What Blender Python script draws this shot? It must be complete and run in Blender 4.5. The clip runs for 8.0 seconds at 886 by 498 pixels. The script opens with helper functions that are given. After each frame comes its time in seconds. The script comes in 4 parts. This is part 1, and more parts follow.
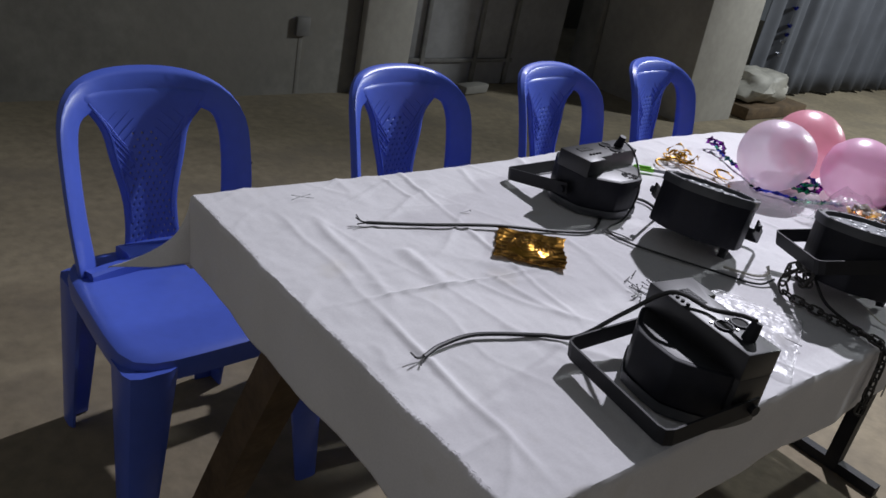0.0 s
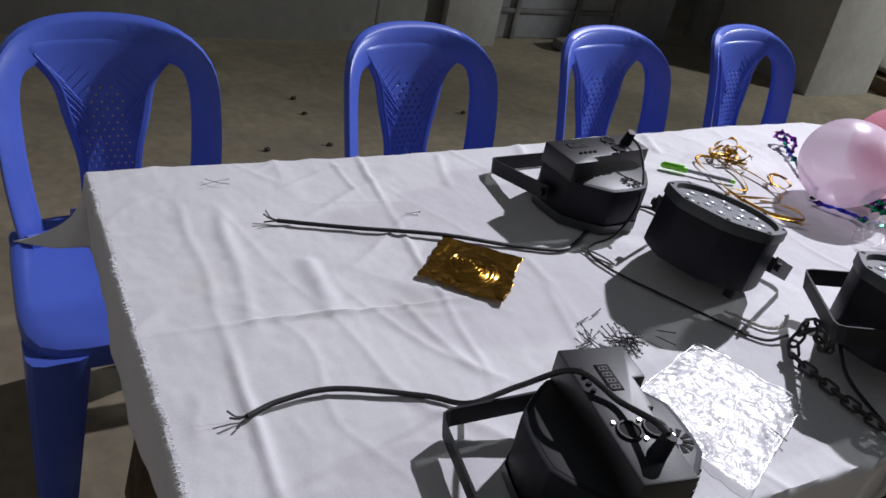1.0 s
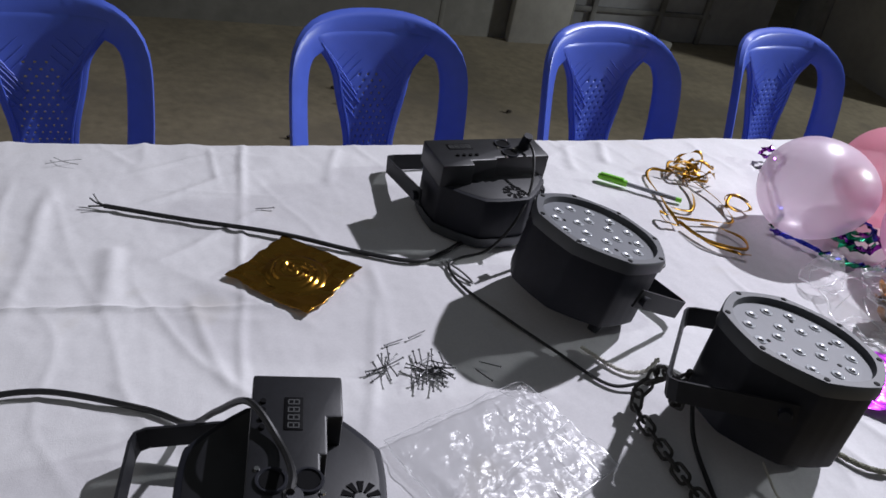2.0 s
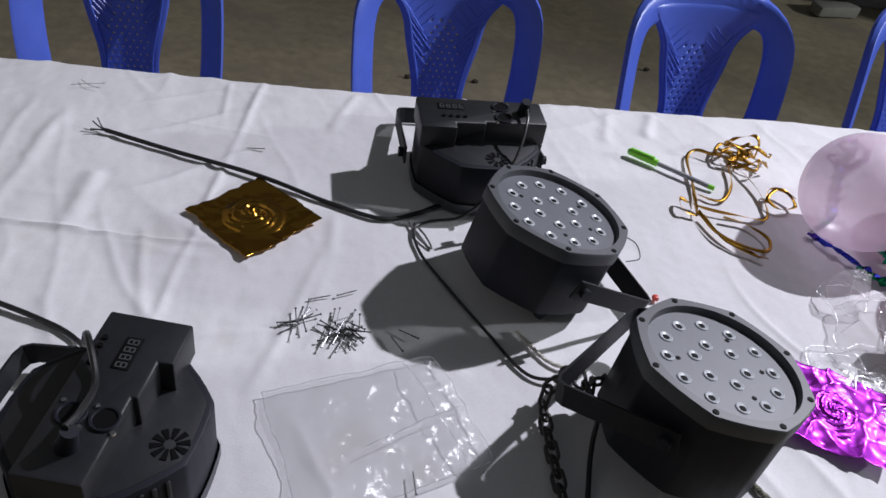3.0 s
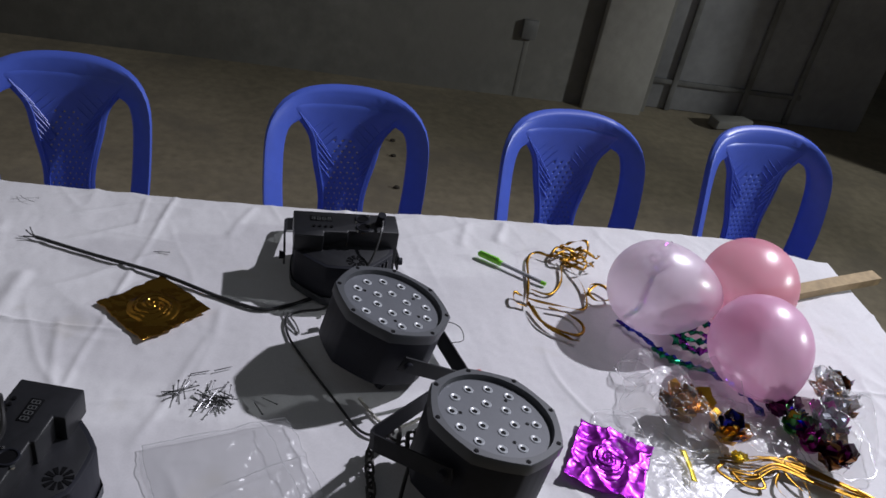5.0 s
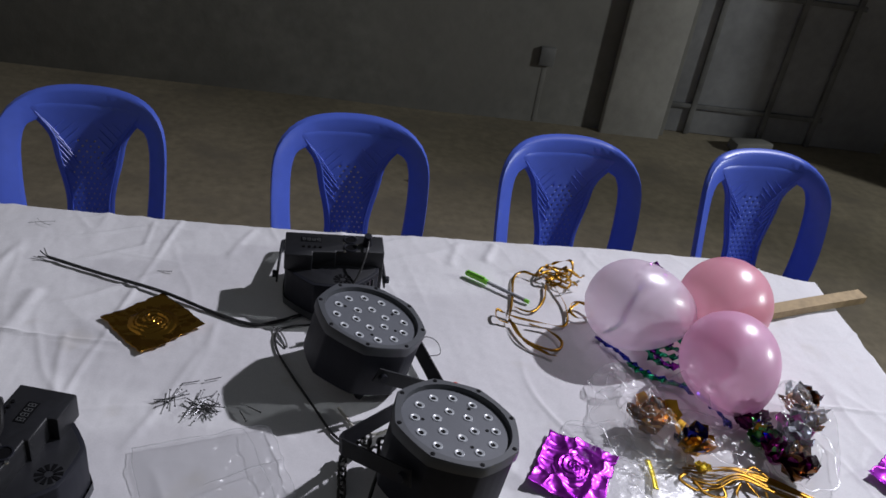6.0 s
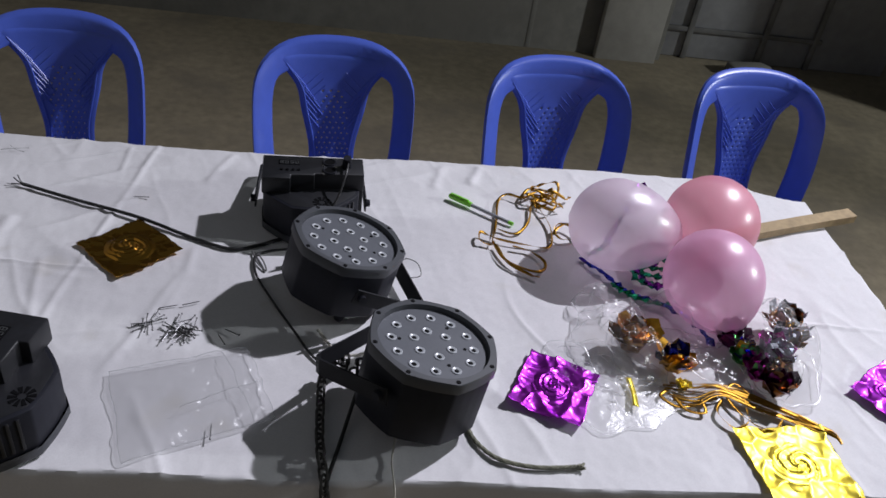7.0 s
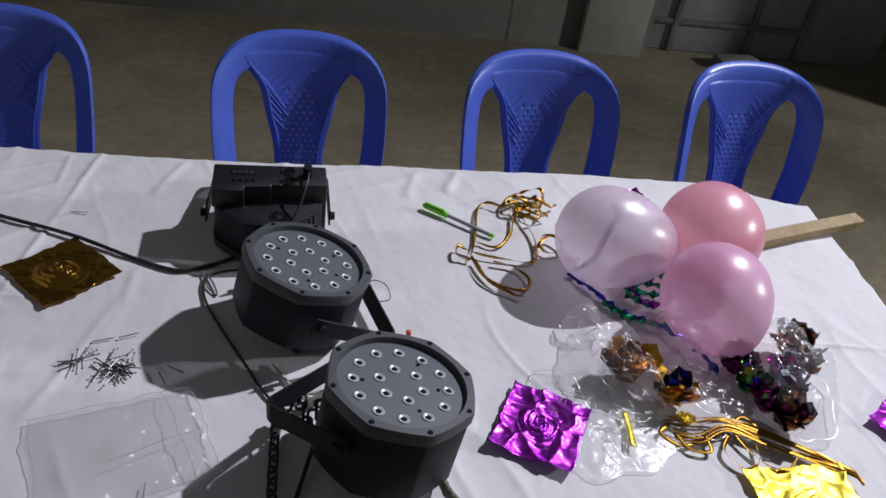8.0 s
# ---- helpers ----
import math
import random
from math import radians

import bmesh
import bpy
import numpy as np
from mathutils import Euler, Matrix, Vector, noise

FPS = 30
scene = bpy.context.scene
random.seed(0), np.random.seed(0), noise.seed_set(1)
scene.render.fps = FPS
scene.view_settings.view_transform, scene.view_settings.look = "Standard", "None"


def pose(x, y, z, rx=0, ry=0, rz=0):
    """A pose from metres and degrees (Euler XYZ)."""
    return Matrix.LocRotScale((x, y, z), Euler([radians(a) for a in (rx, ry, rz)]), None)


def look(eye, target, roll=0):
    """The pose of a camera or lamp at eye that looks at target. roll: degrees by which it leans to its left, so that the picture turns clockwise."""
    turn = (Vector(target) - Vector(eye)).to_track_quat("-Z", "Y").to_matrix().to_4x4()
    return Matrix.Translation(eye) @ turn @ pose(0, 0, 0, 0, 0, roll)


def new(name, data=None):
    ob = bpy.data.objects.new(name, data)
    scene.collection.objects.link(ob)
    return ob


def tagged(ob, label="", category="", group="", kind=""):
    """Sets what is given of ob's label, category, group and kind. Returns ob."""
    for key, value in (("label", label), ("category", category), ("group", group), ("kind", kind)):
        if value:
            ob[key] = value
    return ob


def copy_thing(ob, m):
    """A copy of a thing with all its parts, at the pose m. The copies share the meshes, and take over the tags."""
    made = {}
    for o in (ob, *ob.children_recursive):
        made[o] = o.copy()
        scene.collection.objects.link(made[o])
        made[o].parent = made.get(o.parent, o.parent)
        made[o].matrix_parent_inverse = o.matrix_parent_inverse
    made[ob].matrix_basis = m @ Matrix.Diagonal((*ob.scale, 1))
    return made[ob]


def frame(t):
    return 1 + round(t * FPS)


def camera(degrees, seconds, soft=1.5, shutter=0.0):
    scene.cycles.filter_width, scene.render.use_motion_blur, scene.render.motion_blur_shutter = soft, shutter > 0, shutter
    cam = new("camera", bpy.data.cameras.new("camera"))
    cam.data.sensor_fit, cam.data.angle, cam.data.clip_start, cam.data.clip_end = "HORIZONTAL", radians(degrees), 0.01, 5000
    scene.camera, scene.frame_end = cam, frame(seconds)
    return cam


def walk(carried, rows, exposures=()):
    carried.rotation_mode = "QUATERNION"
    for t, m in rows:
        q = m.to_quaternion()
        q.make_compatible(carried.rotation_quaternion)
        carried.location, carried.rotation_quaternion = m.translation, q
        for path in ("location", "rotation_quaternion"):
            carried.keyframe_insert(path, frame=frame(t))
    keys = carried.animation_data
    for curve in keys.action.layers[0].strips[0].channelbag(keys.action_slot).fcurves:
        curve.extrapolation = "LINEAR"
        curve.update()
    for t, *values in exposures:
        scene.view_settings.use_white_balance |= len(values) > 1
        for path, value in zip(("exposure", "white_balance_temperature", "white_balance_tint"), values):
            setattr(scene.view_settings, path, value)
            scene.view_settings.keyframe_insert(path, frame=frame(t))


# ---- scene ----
cam = camera(57.4, 8.0, soft=1.6)
PATH = [
    (0, (-0.395, -1.182, 1.345), (0.835, 0.134, 0.476), 11.6),
    (0.5, (-0.209, -1.16, 1.336), (0.871, 0.203, 0.348), 12.5),
    (1, (0.005, -1.127, 1.375), (0.961, 0.288, 0.335), 12.4),
    (1.2, (0.101, -1.13, 1.38), (1.038, 0.3, 0.342), 12.7),
    (1.5, (0.237, -1.154, 1.397), (1.082, 0.332, 0.358), 13.3),
    (1.7, (0.312, -1.175, 1.391), (1.089, 0.348, 0.354), 12.4),
    (2.8, (0.637, -1.19, 1.425), (0.997, 0.289, 0.128), 10.6),
    (3, (0.694, -1.197, 1.442), (0.956, 0.322, 0.168), 10.5),
    (3.5, (0.784, -1.287, 1.467), (0.968, 0.296, 0.258), 13.2),
    (4, (0.818, -1.348, 1.525), (1.051, 0.27, 0.372), 10.5),
    (4.2, (0.812, -1.364, 1.54), (1.177, 0.289, 0.476), 10.4),
    (5.3, (0.826, -1.44, 1.652), (1.119, 0.22, 0.576), 12.2),
    (5.5, (0.857, -1.457, 1.667), (1.086, 0.23, 0.618), 11.3),
    (6, (0.907, -1.495, 1.666), (1.14, 0.2, 0.629), 9.3),
    (6.5, (0.933, -1.495, 1.65), (1.196, 0.127, 0.51), 9.6),
    (7, (0.944, -1.49, 1.639), (1.191, 0.113, 0.469), 9.1),
    (7.5, (0.958, -1.433, 1.626), (1.194, 0.174, 0.459), 9.2),
    (8, (0.979, -1.352, 1.586), (1.264, 0.24, 0.41), 9.2),
]
walk(cam, [(t, look(eye, target, roll)) for t, eye, target, roll in PATH],
     [(0, 0.02), (1, 0.08), (1.5, 0.06), (3, 0.03), (3.5, -0.06), (4, 0.04), (4.2, 0.0), (5.3, -0.4), (5.5, -0.42), (6, -0.4), (6.5, -0.28), (7, -0.25), (7.5, -0.22), (8, -0.32)])

# ---- light ----
world = bpy.data.worlds.new("night_sky")
scene.world = world
world.use_nodes = True
world.node_tree.nodes["Background"].inputs[0].default_value = (0.80, 0.90, 1.0, 1)
world.node_tree.nodes["Background"].inputs[1].default_value = 0.064


def flood(name, eye, target, size, watts, colour):
    data = bpy.data.lights.new(name, "AREA")
    data.shape, data.size, data.size_y = "RECTANGLE", size, size * 0.7
    data.energy, data.color = watts, colour
    ob = new(name, data)
    ob.matrix_world = look(eye, target)
    return ob


# unseen floodlight behind the chairs, and a weaker one added further along the yard
flood("flood_lamp", (3.44, 0.90, 3.51), (3.44 - 0.39, 0.90 - 0.915, 3.51 - 0.095), 0.10, 264, (0.935, 0.93, 1.05))
flood("far_flood_lamp", (7.9, -0.7, 3.1), (4.2, 1.8, 0.9), 0.3, 190, (0.92, 0.97, 1.0))

# ---- materials ----


def material(name, base, rough=0.5, metal=0.0, vary=0.0, scale=8.0, fine=0.0, fine_scale=60.0, bump=0.0, bump_scale=80.0,
             coat=0.0, spots=None, distance=0.004, sheen=0.0, shine=0.5):
    """A principled material: base colour with a broad and a fine variation, stains and relief."""
    m = bpy.data.materials.new(name)
    m.use_nodes = True
    nt = m.node_tree
    p = nt.nodes["Principled BSDF"]
    p.inputs["Roughness"].default_value = rough
    p.inputs["Metallic"].default_value = metal
    p.inputs["Specular IOR Level"].default_value = shine
    p.inputs["Coat Weight"].default_value = coat
    p.inputs["Sheen Weight"].default_value = sheen
    p.inputs["Base Color"].default_value = (*base, 1)
    co = nt.nodes.new("ShaderNodeTexCoord")
    last = None

    def noise_fac(size, detail=5.0, lo=0.3, hi=0.7):
        n = nt.nodes.new("ShaderNodeTexNoise")
        n.inputs["Scale"].default_value, n.inputs["Detail"].default_value = size, detail
        nt.links.new(co.outputs["Object"], n.inputs["Vector"])
        r = nt.nodes.new("ShaderNodeMapRange")
        r.inputs[1].default_value, r.inputs[2].default_value = lo, hi
        nt.links.new(n.outputs["Fac"], r.inputs[0])
        return r.outputs[0]

    def blend(fac, a, b):
        mix = nt.nodes.new("ShaderNodeMix")
        mix.data_type = "RGBA"
        nt.links.new(fac, mix.inputs[0])
        for socket, value in ((mix.inputs[6], a), (mix.inputs[7], b)):
            if isinstance(value, tuple):
                socket.default_value = (*value, 1)
            else:
                nt.links.new(value, socket)
        return mix.outputs[2]

    if vary:
        lo = tuple(c * (1 - vary) for c in base)
        hi = tuple(min(1, c * (1 + vary)) for c in base)
        last = blend(noise_fac(scale), lo, hi)
    if fine:
        f = noise_fac(fine_scale, 3.0)
        mul = nt.nodes.new("ShaderNodeMix")
        mul.data_type, mul.blend_type = "RGBA", "MULTIPLY"
        nt.links.new(f, mul.inputs[0])
        if last is None:
            mul.inputs[6].default_value = (*base, 1)
        else:
            nt.links.new(last, mul.inputs[6])
        mul.inputs[7].default_value = (1 - fine, 1 - fine, 1 - fine, 1)
        last = mul.outputs[2]
    if spots:
        colour, size, lo, hi = spots
        last = blend(noise_fac(size, 6.0, lo, hi), last if last is not None else base, colour)
    if last is not None:
        nt.links.new(last, p.inputs["Base Color"])
    if bump:
        b = nt.nodes.new("ShaderNodeBump")
        b.inputs["Strength"].default_value, b.inputs["Distance"].default_value = bump, distance
        nt.links.new(noise_fac(bump_scale, 4.0, 0.0, 1.0), b.inputs["Height"])
        nt.links.new(b.outputs[0], p.inputs["Normal"])
    return m


M_CLOTH = material("white_cotton", (0.74, 0.73, 0.75), 0.9, vary=0.05, scale=6, fine=0.06, fine_scale=300, bump=0.25, bump_scale=700,
                   distance=0.001, spots=((0.6, 0.57, 0.52), 9.0, 0.62, 0.85), sheen=0.1)
M_FLOOR = material("dusty_concrete", (0.30, 0.252, 0.172), 0.92, vary=0.22, scale=1.4, fine=0.25, fine_scale=22, bump=0.5, bump_scale=30,
                   spots=((0.20, 0.17, 0.125), 3.0, 0.5, 0.7))
M_WALL = material("grey_cement", (0.225, 0.218, 0.196), 0.95, vary=0.2, scale=1.6, fine=0.2, fine_scale=14, bump=0.5, bump_scale=18,
                  spots=((0.2, 0.19, 0.17), 1.1, 0.5, 0.72))
M_PILLAR = material("plastered_column", (0.38, 0.365, 0.33), 0.9, vary=0.15, scale=2.5, fine=0.15, fine_scale=20, bump=0.4, bump_scale=25)
M_CHAIR = material("blue_plastic", (0.085, 0.145, 0.62), 0.32, vary=0.06, scale=5, fine=0.08, fine_scale=40, bump=0.06, bump_scale=160, distance=0.001)
M_BLACK = material("black_plastic", (0.0125, 0.0135, 0.0205), 0.55, shine=0.26, vary=0.2, scale=14, fine=0.2, fine_scale=90, bump=0.15, bump_scale=500, distance=0.0006)
M_PANEL = material("satin_black_panel", (0.0125, 0.013, 0.0165), 0.46, shine=0.55, vary=0.25, scale=25, fine=0.25, fine_scale=120, bump=0.12, bump_scale=300, distance=0.0006)
M_STEEL_BLACK = material("black_painted_steel", (0.014, 0.0145, 0.018), 0.6, shine=0.3, vary=0.2, scale=20, fine=0.2, fine_scale=90)
M_FLANGE = material("dark_grey_flange", (0.036, 0.040, 0.049), 0.52, shine=0.9, vary=0.12, scale=18, fine=0.12, fine_scale=120)
M_FACE = material("grey_led_plate", (0.078, 0.085, 0.102), 0.52, shine=0.9, vary=0.08, scale=22, fine=0.1, fine_scale=150)
M_LENS = material("clear_led_lens", (0.46, 0.48, 0.51), 0.28, coat=0.15)
M_DARK = material("dark_recess", (0.006, 0.006, 0.007), 0.6, shine=0.08)
M_NAIL = material("grey_steel", (0.16, 0.16, 0.165), 0.35, metal=1.0)
M_CHROME = material("bright_steel", (0.62, 0.62, 0.62), 0.25, metal=1.0)
M_PRINT = material("pale_print", (0.065, 0.068, 0.070), 0.6)
M_RUBBER = material("black_rubber_cable", (0.012, 0.012, 0.013), 0.42, vary=0.2, scale=30)
M_WIRE = material("grey_wire", (0.14, 0.14, 0.14), 0.5)
M_WOOD = material("raw_wood", (0.42, 0.31, 0.17), 0.75, vary=0.15, scale=20, fine=0.25, fine_scale=70, bump=0.3, bump_scale=60)
M_OLDWOOD = material("old_brown_wood", (0.13, 0.085, 0.045), 0.8, vary=0.3, scale=9, fine=0.3, fine_scale=50, bump=0.4, bump_scale=50)
M_ROPE = material("grey_green_cord", (0.20, 0.20, 0.15), 0.9, vary=0.2, scale=60)
M_WHITE_CORD = material("white_cord", (0.62, 0.6, 0.54), 0.8, vary=0.1, scale=60)
M_RUST = material("dark_grille_steel", (0.045, 0.042, 0.04), 0.7, vary=0.3, scale=12)
M_BARS = material("dusty_gate_bars", (0.16, 0.157, 0.15), 0.85, vary=0.3, scale=9)
M_GATE = material("grey_sheet_metal", (0.30, 0.30, 0.305), 0.7, vary=0.18, scale=3, fine=0.15, fine_scale=20)
M_CURTAIN = material("grey_blue_curtain", (0.085, 0.092, 0.11), 0.85, vary=0.15, scale=5)
M_SACK = material("pale_plastic_sack", (0.38, 0.37, 0.33), 0.6, vary=0.25, scale=12)
M_GREEN = material("green_plastic", (0.24, 0.70, 0.05), 0.35)
M_RED = material("red_plastic", (0.6, 0.05, 0.03), 0.4)
M_DEBRIS = material("dark_debris", (0.05, 0.04, 0.03), 0.9)


def foil(name, base, rough=0.14, alt=None, scale=30.0, bump=0.12):
    m = material(name, base, rough, metal=1.0)
    nt = m.node_tree
    p = nt.nodes["Principled BSDF"]
    co = nt.nodes.new("ShaderNodeTexCoord")
    v = nt.nodes.new("ShaderNodeTexVoronoi")
    v.inputs["Scale"].default_value = 70
    nt.links.new(co.outputs["Object"], v.inputs["Vector"])
    b = nt.nodes.new("ShaderNodeBump")
    b.inputs["Strength"].default_value, b.inputs["Distance"].default_value = bump, 0.003
    nt.links.new(v.outputs["Distance"], b.inputs["Height"])
    nt.links.new(b.outputs[0], p.inputs["Normal"])
    if alt:
        n = nt.nodes.new("ShaderNodeTexNoise")
        n.inputs["Scale"].default_value = scale
        nt.links.new(co.outputs["Object"], n.inputs["Vector"])
        ramp = nt.nodes.new("ShaderNodeValToRGB")
        ramp.color_ramp.interpolation = "CONSTANT"
        ramp.color_ramp.elements[0].color = (*base, 1)
        ramp.color_ramp.elements[1].position = 0.66
        ramp.color_ramp.elements[1].color = (*alt[0], 1)
        for k, colour in enumerate(alt[1:]):
            e = ramp.color_ramp.elements.new(0.44 + 0.09 * k)
            e.color = (*colour, 1)
        nt.links.new(n.outputs["Fac"], ramp.inputs[0])
        nt.links.new(ramp.outputs[0], p.inputs["Base Color"])
    return m


M_GOLD = foil("gold_foil", (0.58, 0.29, 0.045), 0.14, bump=0.06)
M_YELLOW = foil("yellow_gold_foil", (0.99, 0.80, 0.10), 0.42, bump=0.07)
M_PURPLE = foil("purple_foil", (0.50, 0.05, 0.66), 0.32, bump=0.05)
M_RIBBON = foil("gold_ribbon_foil", (0.40, 0.215, 0.03), 0.36)
M_GARLAND = foil("blue_green_garland_foil", (0.05, 0.06, 0.40), 0.22, [(0.28, 0.03, 0.42), (0.02, 0.32, 0.16), (0.03, 0.05, 0.3)], 14)


def balloon_material(name, base, through_fac):
    m = material(name, base, 0.36, vary=0.03, scale=20, coat=0.30, shine=0.7)
    nt = m.node_tree
    p, out = nt.nodes["Principled BSDF"], nt.nodes["Material Output"]
    p.inputs["Coat Roughness"].default_value = 0.16
    t = nt.nodes.new("ShaderNodeBsdfTranslucent")
    t.inputs[0].default_value = (*base, 1)
    mix = nt.nodes.new("ShaderNodeMixShader")
    mix.inputs[0].default_value = 0.40
    nt.links.new(p.outputs[0], mix.inputs[1])
    nt.links.new(t.outputs[0], mix.inputs[2])
    clear = nt.nodes.new("ShaderNodeBsdfTransparent")
    clear.inputs[0].default_value = tuple(0.82 + 0.18 * c for c in base) + (1,)
    skin = nt.nodes.new("ShaderNodeMixShader")
    skin.inputs[0].default_value = through_fac
    nt.links.new(mix.outputs[0], skin.inputs[1])
    nt.links.new(clear.outputs[0], skin.inputs[2])
    sheen = nt.nodes.new("ShaderNodeBsdfGlossy")
    sheen.inputs["Roughness"].default_value = 0.30
    pearl = nt.nodes.new("ShaderNodeMixShader")
    pearl.inputs[0].default_value = 0.075
    nt.links.new(skin.outputs[0], pearl.inputs[1])
    nt.links.new(sheen.outputs[0], pearl.inputs[2])
    nt.links.new(pearl.outputs[0], out.inputs[0])
    return m


M_BALLOON_PALE = balloon_material("pale_pearl_latex", (0.94, 0.80, 0.92), 0.40)
M_BALLOON_PINK = balloon_material("pink_pearl_latex", (0.95, 0.58, 0.80), 0.34)
M_BALLOON_ROSE = balloon_material("rose_latex", (0.94, 0.45, 0.56), 0.34)


def clear_film(name, gloss, bump_scale, haze=0.03):
    """Thin clear plastic: see-through with wrinkled gloss."""
    m = bpy.data.materials.new(name)
    m.use_nodes = True
    nt = m.node_tree
    nt.nodes.remove(nt.nodes["Principled BSDF"])
    out = nt.nodes["Material Output"]
    clear = nt.nodes.new("ShaderNodeBsdfTransparent")
    clear.inputs[0].default_value = (0.985, 0.985, 0.985, 1)
    shine = nt.nodes.new("ShaderNodeBsdfGlossy")
    shine.inputs["Roughness"].default_value = 0.30
    co = nt.nodes.new("ShaderNodeTexCoord")
    n = nt.nodes.new("ShaderNodeTexNoise")
    n.inputs["Scale"].default_value, n.inputs["Detail"].default_value = bump_scale, 4
    n.inputs["Distortion"].default_value = 1.2
    nt.links.new(co.outputs["Object"], n.inputs["Vector"])
    b = nt.nodes.new("ShaderNodeBump")
    b.inputs["Strength"].default_value, b.inputs["Distance"].default_value = 0.45, 0.006
    nt.links.new(n.outputs["Fac"], b.inputs["Height"])
    nt.links.new(b.outputs[0], shine.inputs["Normal"])
    mix = nt.nodes.new("ShaderNodeMixShader")
    mix.inputs[0].default_value = gloss
    milk = nt.nodes.new("ShaderNodeBsdfTranslucent")
    milk.inputs[0].default_value = (0.92, 0.93, 0.95, 1)
    nt.links.new(b.outputs[0], milk.inputs["Normal"])
    base = nt.nodes.new("ShaderNodeMixShader")
    base.inputs[0].default_value = haze
    nt.links.new(clear.outputs[0], base.inputs[1])
    nt.links.new(milk.outputs[0], base.inputs[2])
    nt.links.new(base.outputs[0], mix.inputs[1])
    nt.links.new(shine.outputs[0], mix.inputs[2])
    nt.links.new(mix.outputs[0], out.inputs[0])
    return m


M_FILM = clear_film("clear_film", 0.050, 40, 0.10)
M_SEAM = clear_film("folded_film_edge", 0.16, 30, 0.24)
M_FILM_BRIGHT = clear_film("crumpled_clear_film", 0.085, 40, 0.085)

# ---- helpers for meshes ----
T = 0.76  # the cloth's top


def part(name, bm, mat, parent=None, label="", smooth=True, m=None):
    """Link a bmesh as one mesh object, under a parent if given."""
    mesh = bpy.data.meshes.new(name)
    bm.normal_update()
    bm.to_mesh(mesh)
    bm.free()
    for x in mat if isinstance(mat, (list, tuple)) else (mat,):
        mesh.materials.append(x)
    if smooth:
        mesh.shade_smooth()
        mesh.set_sharp_from_angle(angle=radians(38))
    ob = new(name, mesh)
    if parent:
        ob.parent = parent
    if m is not None:
        ob.matrix_basis = m
    if label:
        ob["label"] = label
    return ob


def holder(name, m, label, category, group=""):
    ob = new(name)
    ob.empty_display_size = 0.05
    ob.matrix_basis = m
    return tagged(ob, label, category, group)


def add_box(bm, lo, hi, bevel=0.0, m=None):
    """A box from corner to corner, bevelled, added to a bmesh."""
    b = bmesh.new()
    bmesh.ops.create_cube(b, size=1)
    for v in b.verts:
        v.co = Vector([(lo[k] + hi[k]) / 2 + v.co[k] * (hi[k] - lo[k]) for k in range(3)])
    if bevel:
        bmesh.ops.bevel(b, geom=b.edges[:], offset=bevel, segments=2, affect="EDGES", profile=0.5)
    if m is not None:
        b.transform(m)
    join(bm, b)
    return bm


def join(bm, other):
    mesh = bpy.data.meshes.new("join")
    other.to_mesh(mesh)
    other.free()
    bm.from_mesh(mesh)
    bpy.data.meshes.remove(mesh)


def add_prism(bm, outline, z0, z1, bevel=0.0):
    """An upright prism over a flat outline."""
    b = bmesh.new()
    face = b.faces.new([b.verts.new((x, y, z0)) for x, y in outline])
    top = bmesh.ops.extrude_face_region(b, geom=[face])
    bmesh.ops.translate(b, vec=(0, 0, z1 - z0), verts=[g for g in top["geom"] if isinstance(g, bmesh.types.BMVert)])
    bmesh.ops.recalc_face_normals(b, faces=b.faces[:])
    if bevel:
        bmesh.ops.bevel(b, geom=b.edges[:], offset=bevel, segments=2, affect="EDGES", profile=0.5)
    join(bm, b)
    return bm


def add_disc(bm, centre, r0, r1, depth, n=16, m=None):
    """A tapered disc along z."""
    b = bmesh.new()
    bmesh.ops.create_cone(b, cap_ends=True, segments=n, radius1=r0, radius2=r1, depth=depth)
    b.transform(Matrix.Translation(centre) @ (m if m is not None else Matrix()))
    join(bm, b)
    return bm


def smooth_path(points, steps=8):
    """A Catmull-Rom curve through points."""
    pts = [Vector(p) for p in points]
    ends = [2 * pts[0] - pts[1]] + pts + [2 * pts[-1] - pts[-2]]
    out = []
    for i in range(1, len(ends) - 2):
        a, b, c, d = ends[i - 1:i + 3]
        for k in range(steps):
            s = k / steps
            out.append(0.5 * ((2 * b) + (c - a) * s + (2 * a - 5 * b + 4 * c - d) * s * s + (3 * b - a - 3 * c + d) * s ** 3))
    out.append(pts[-1])
    return out


def add_sweep(bm, path, section, up=Vector((0, 0, 1)), closed=True):
    """Sweep a cross section (pairs: across, up) along a path; section may be a function of the share of the way."""
    rows = []
    n = len(path)
    for i, p in enumerate(path):
        d = (path[min(i + 1, n - 1)] - path[max(i - 1, 0)]).normalized()
        side = d.cross(up)
        side = side.normalized() if side.length > 1e-4 else Vector((1, 0, 0))
        top = side.cross(d).normalized()
        shape = section(i / (n - 1)) if callable(section) else section
        rows.append([bm.verts.new(p + side * a + top * b) for a, b in shape])
    for r0, r1 in zip(rows, rows[1:]):
        k = len(r0)
        for j in range(k if closed else k - 1):
            bm.faces.new((r0[j], r0[(j + 1) % k], r1[(j + 1) % k], r1[j]))
    if closed:
        bm.faces.new(rows[0][::-1])
        bm.faces.new(rows[-1])
    bmesh.ops.recalc_face_normals(bm, faces=bm.faces[:])
    return bm


def ring(r, n=8, ry=None):
    return [(r * math.cos(2 * math.pi * k / n), (ry or r) * math.sin(2 * math.pi * k / n)) for k in range(n)]


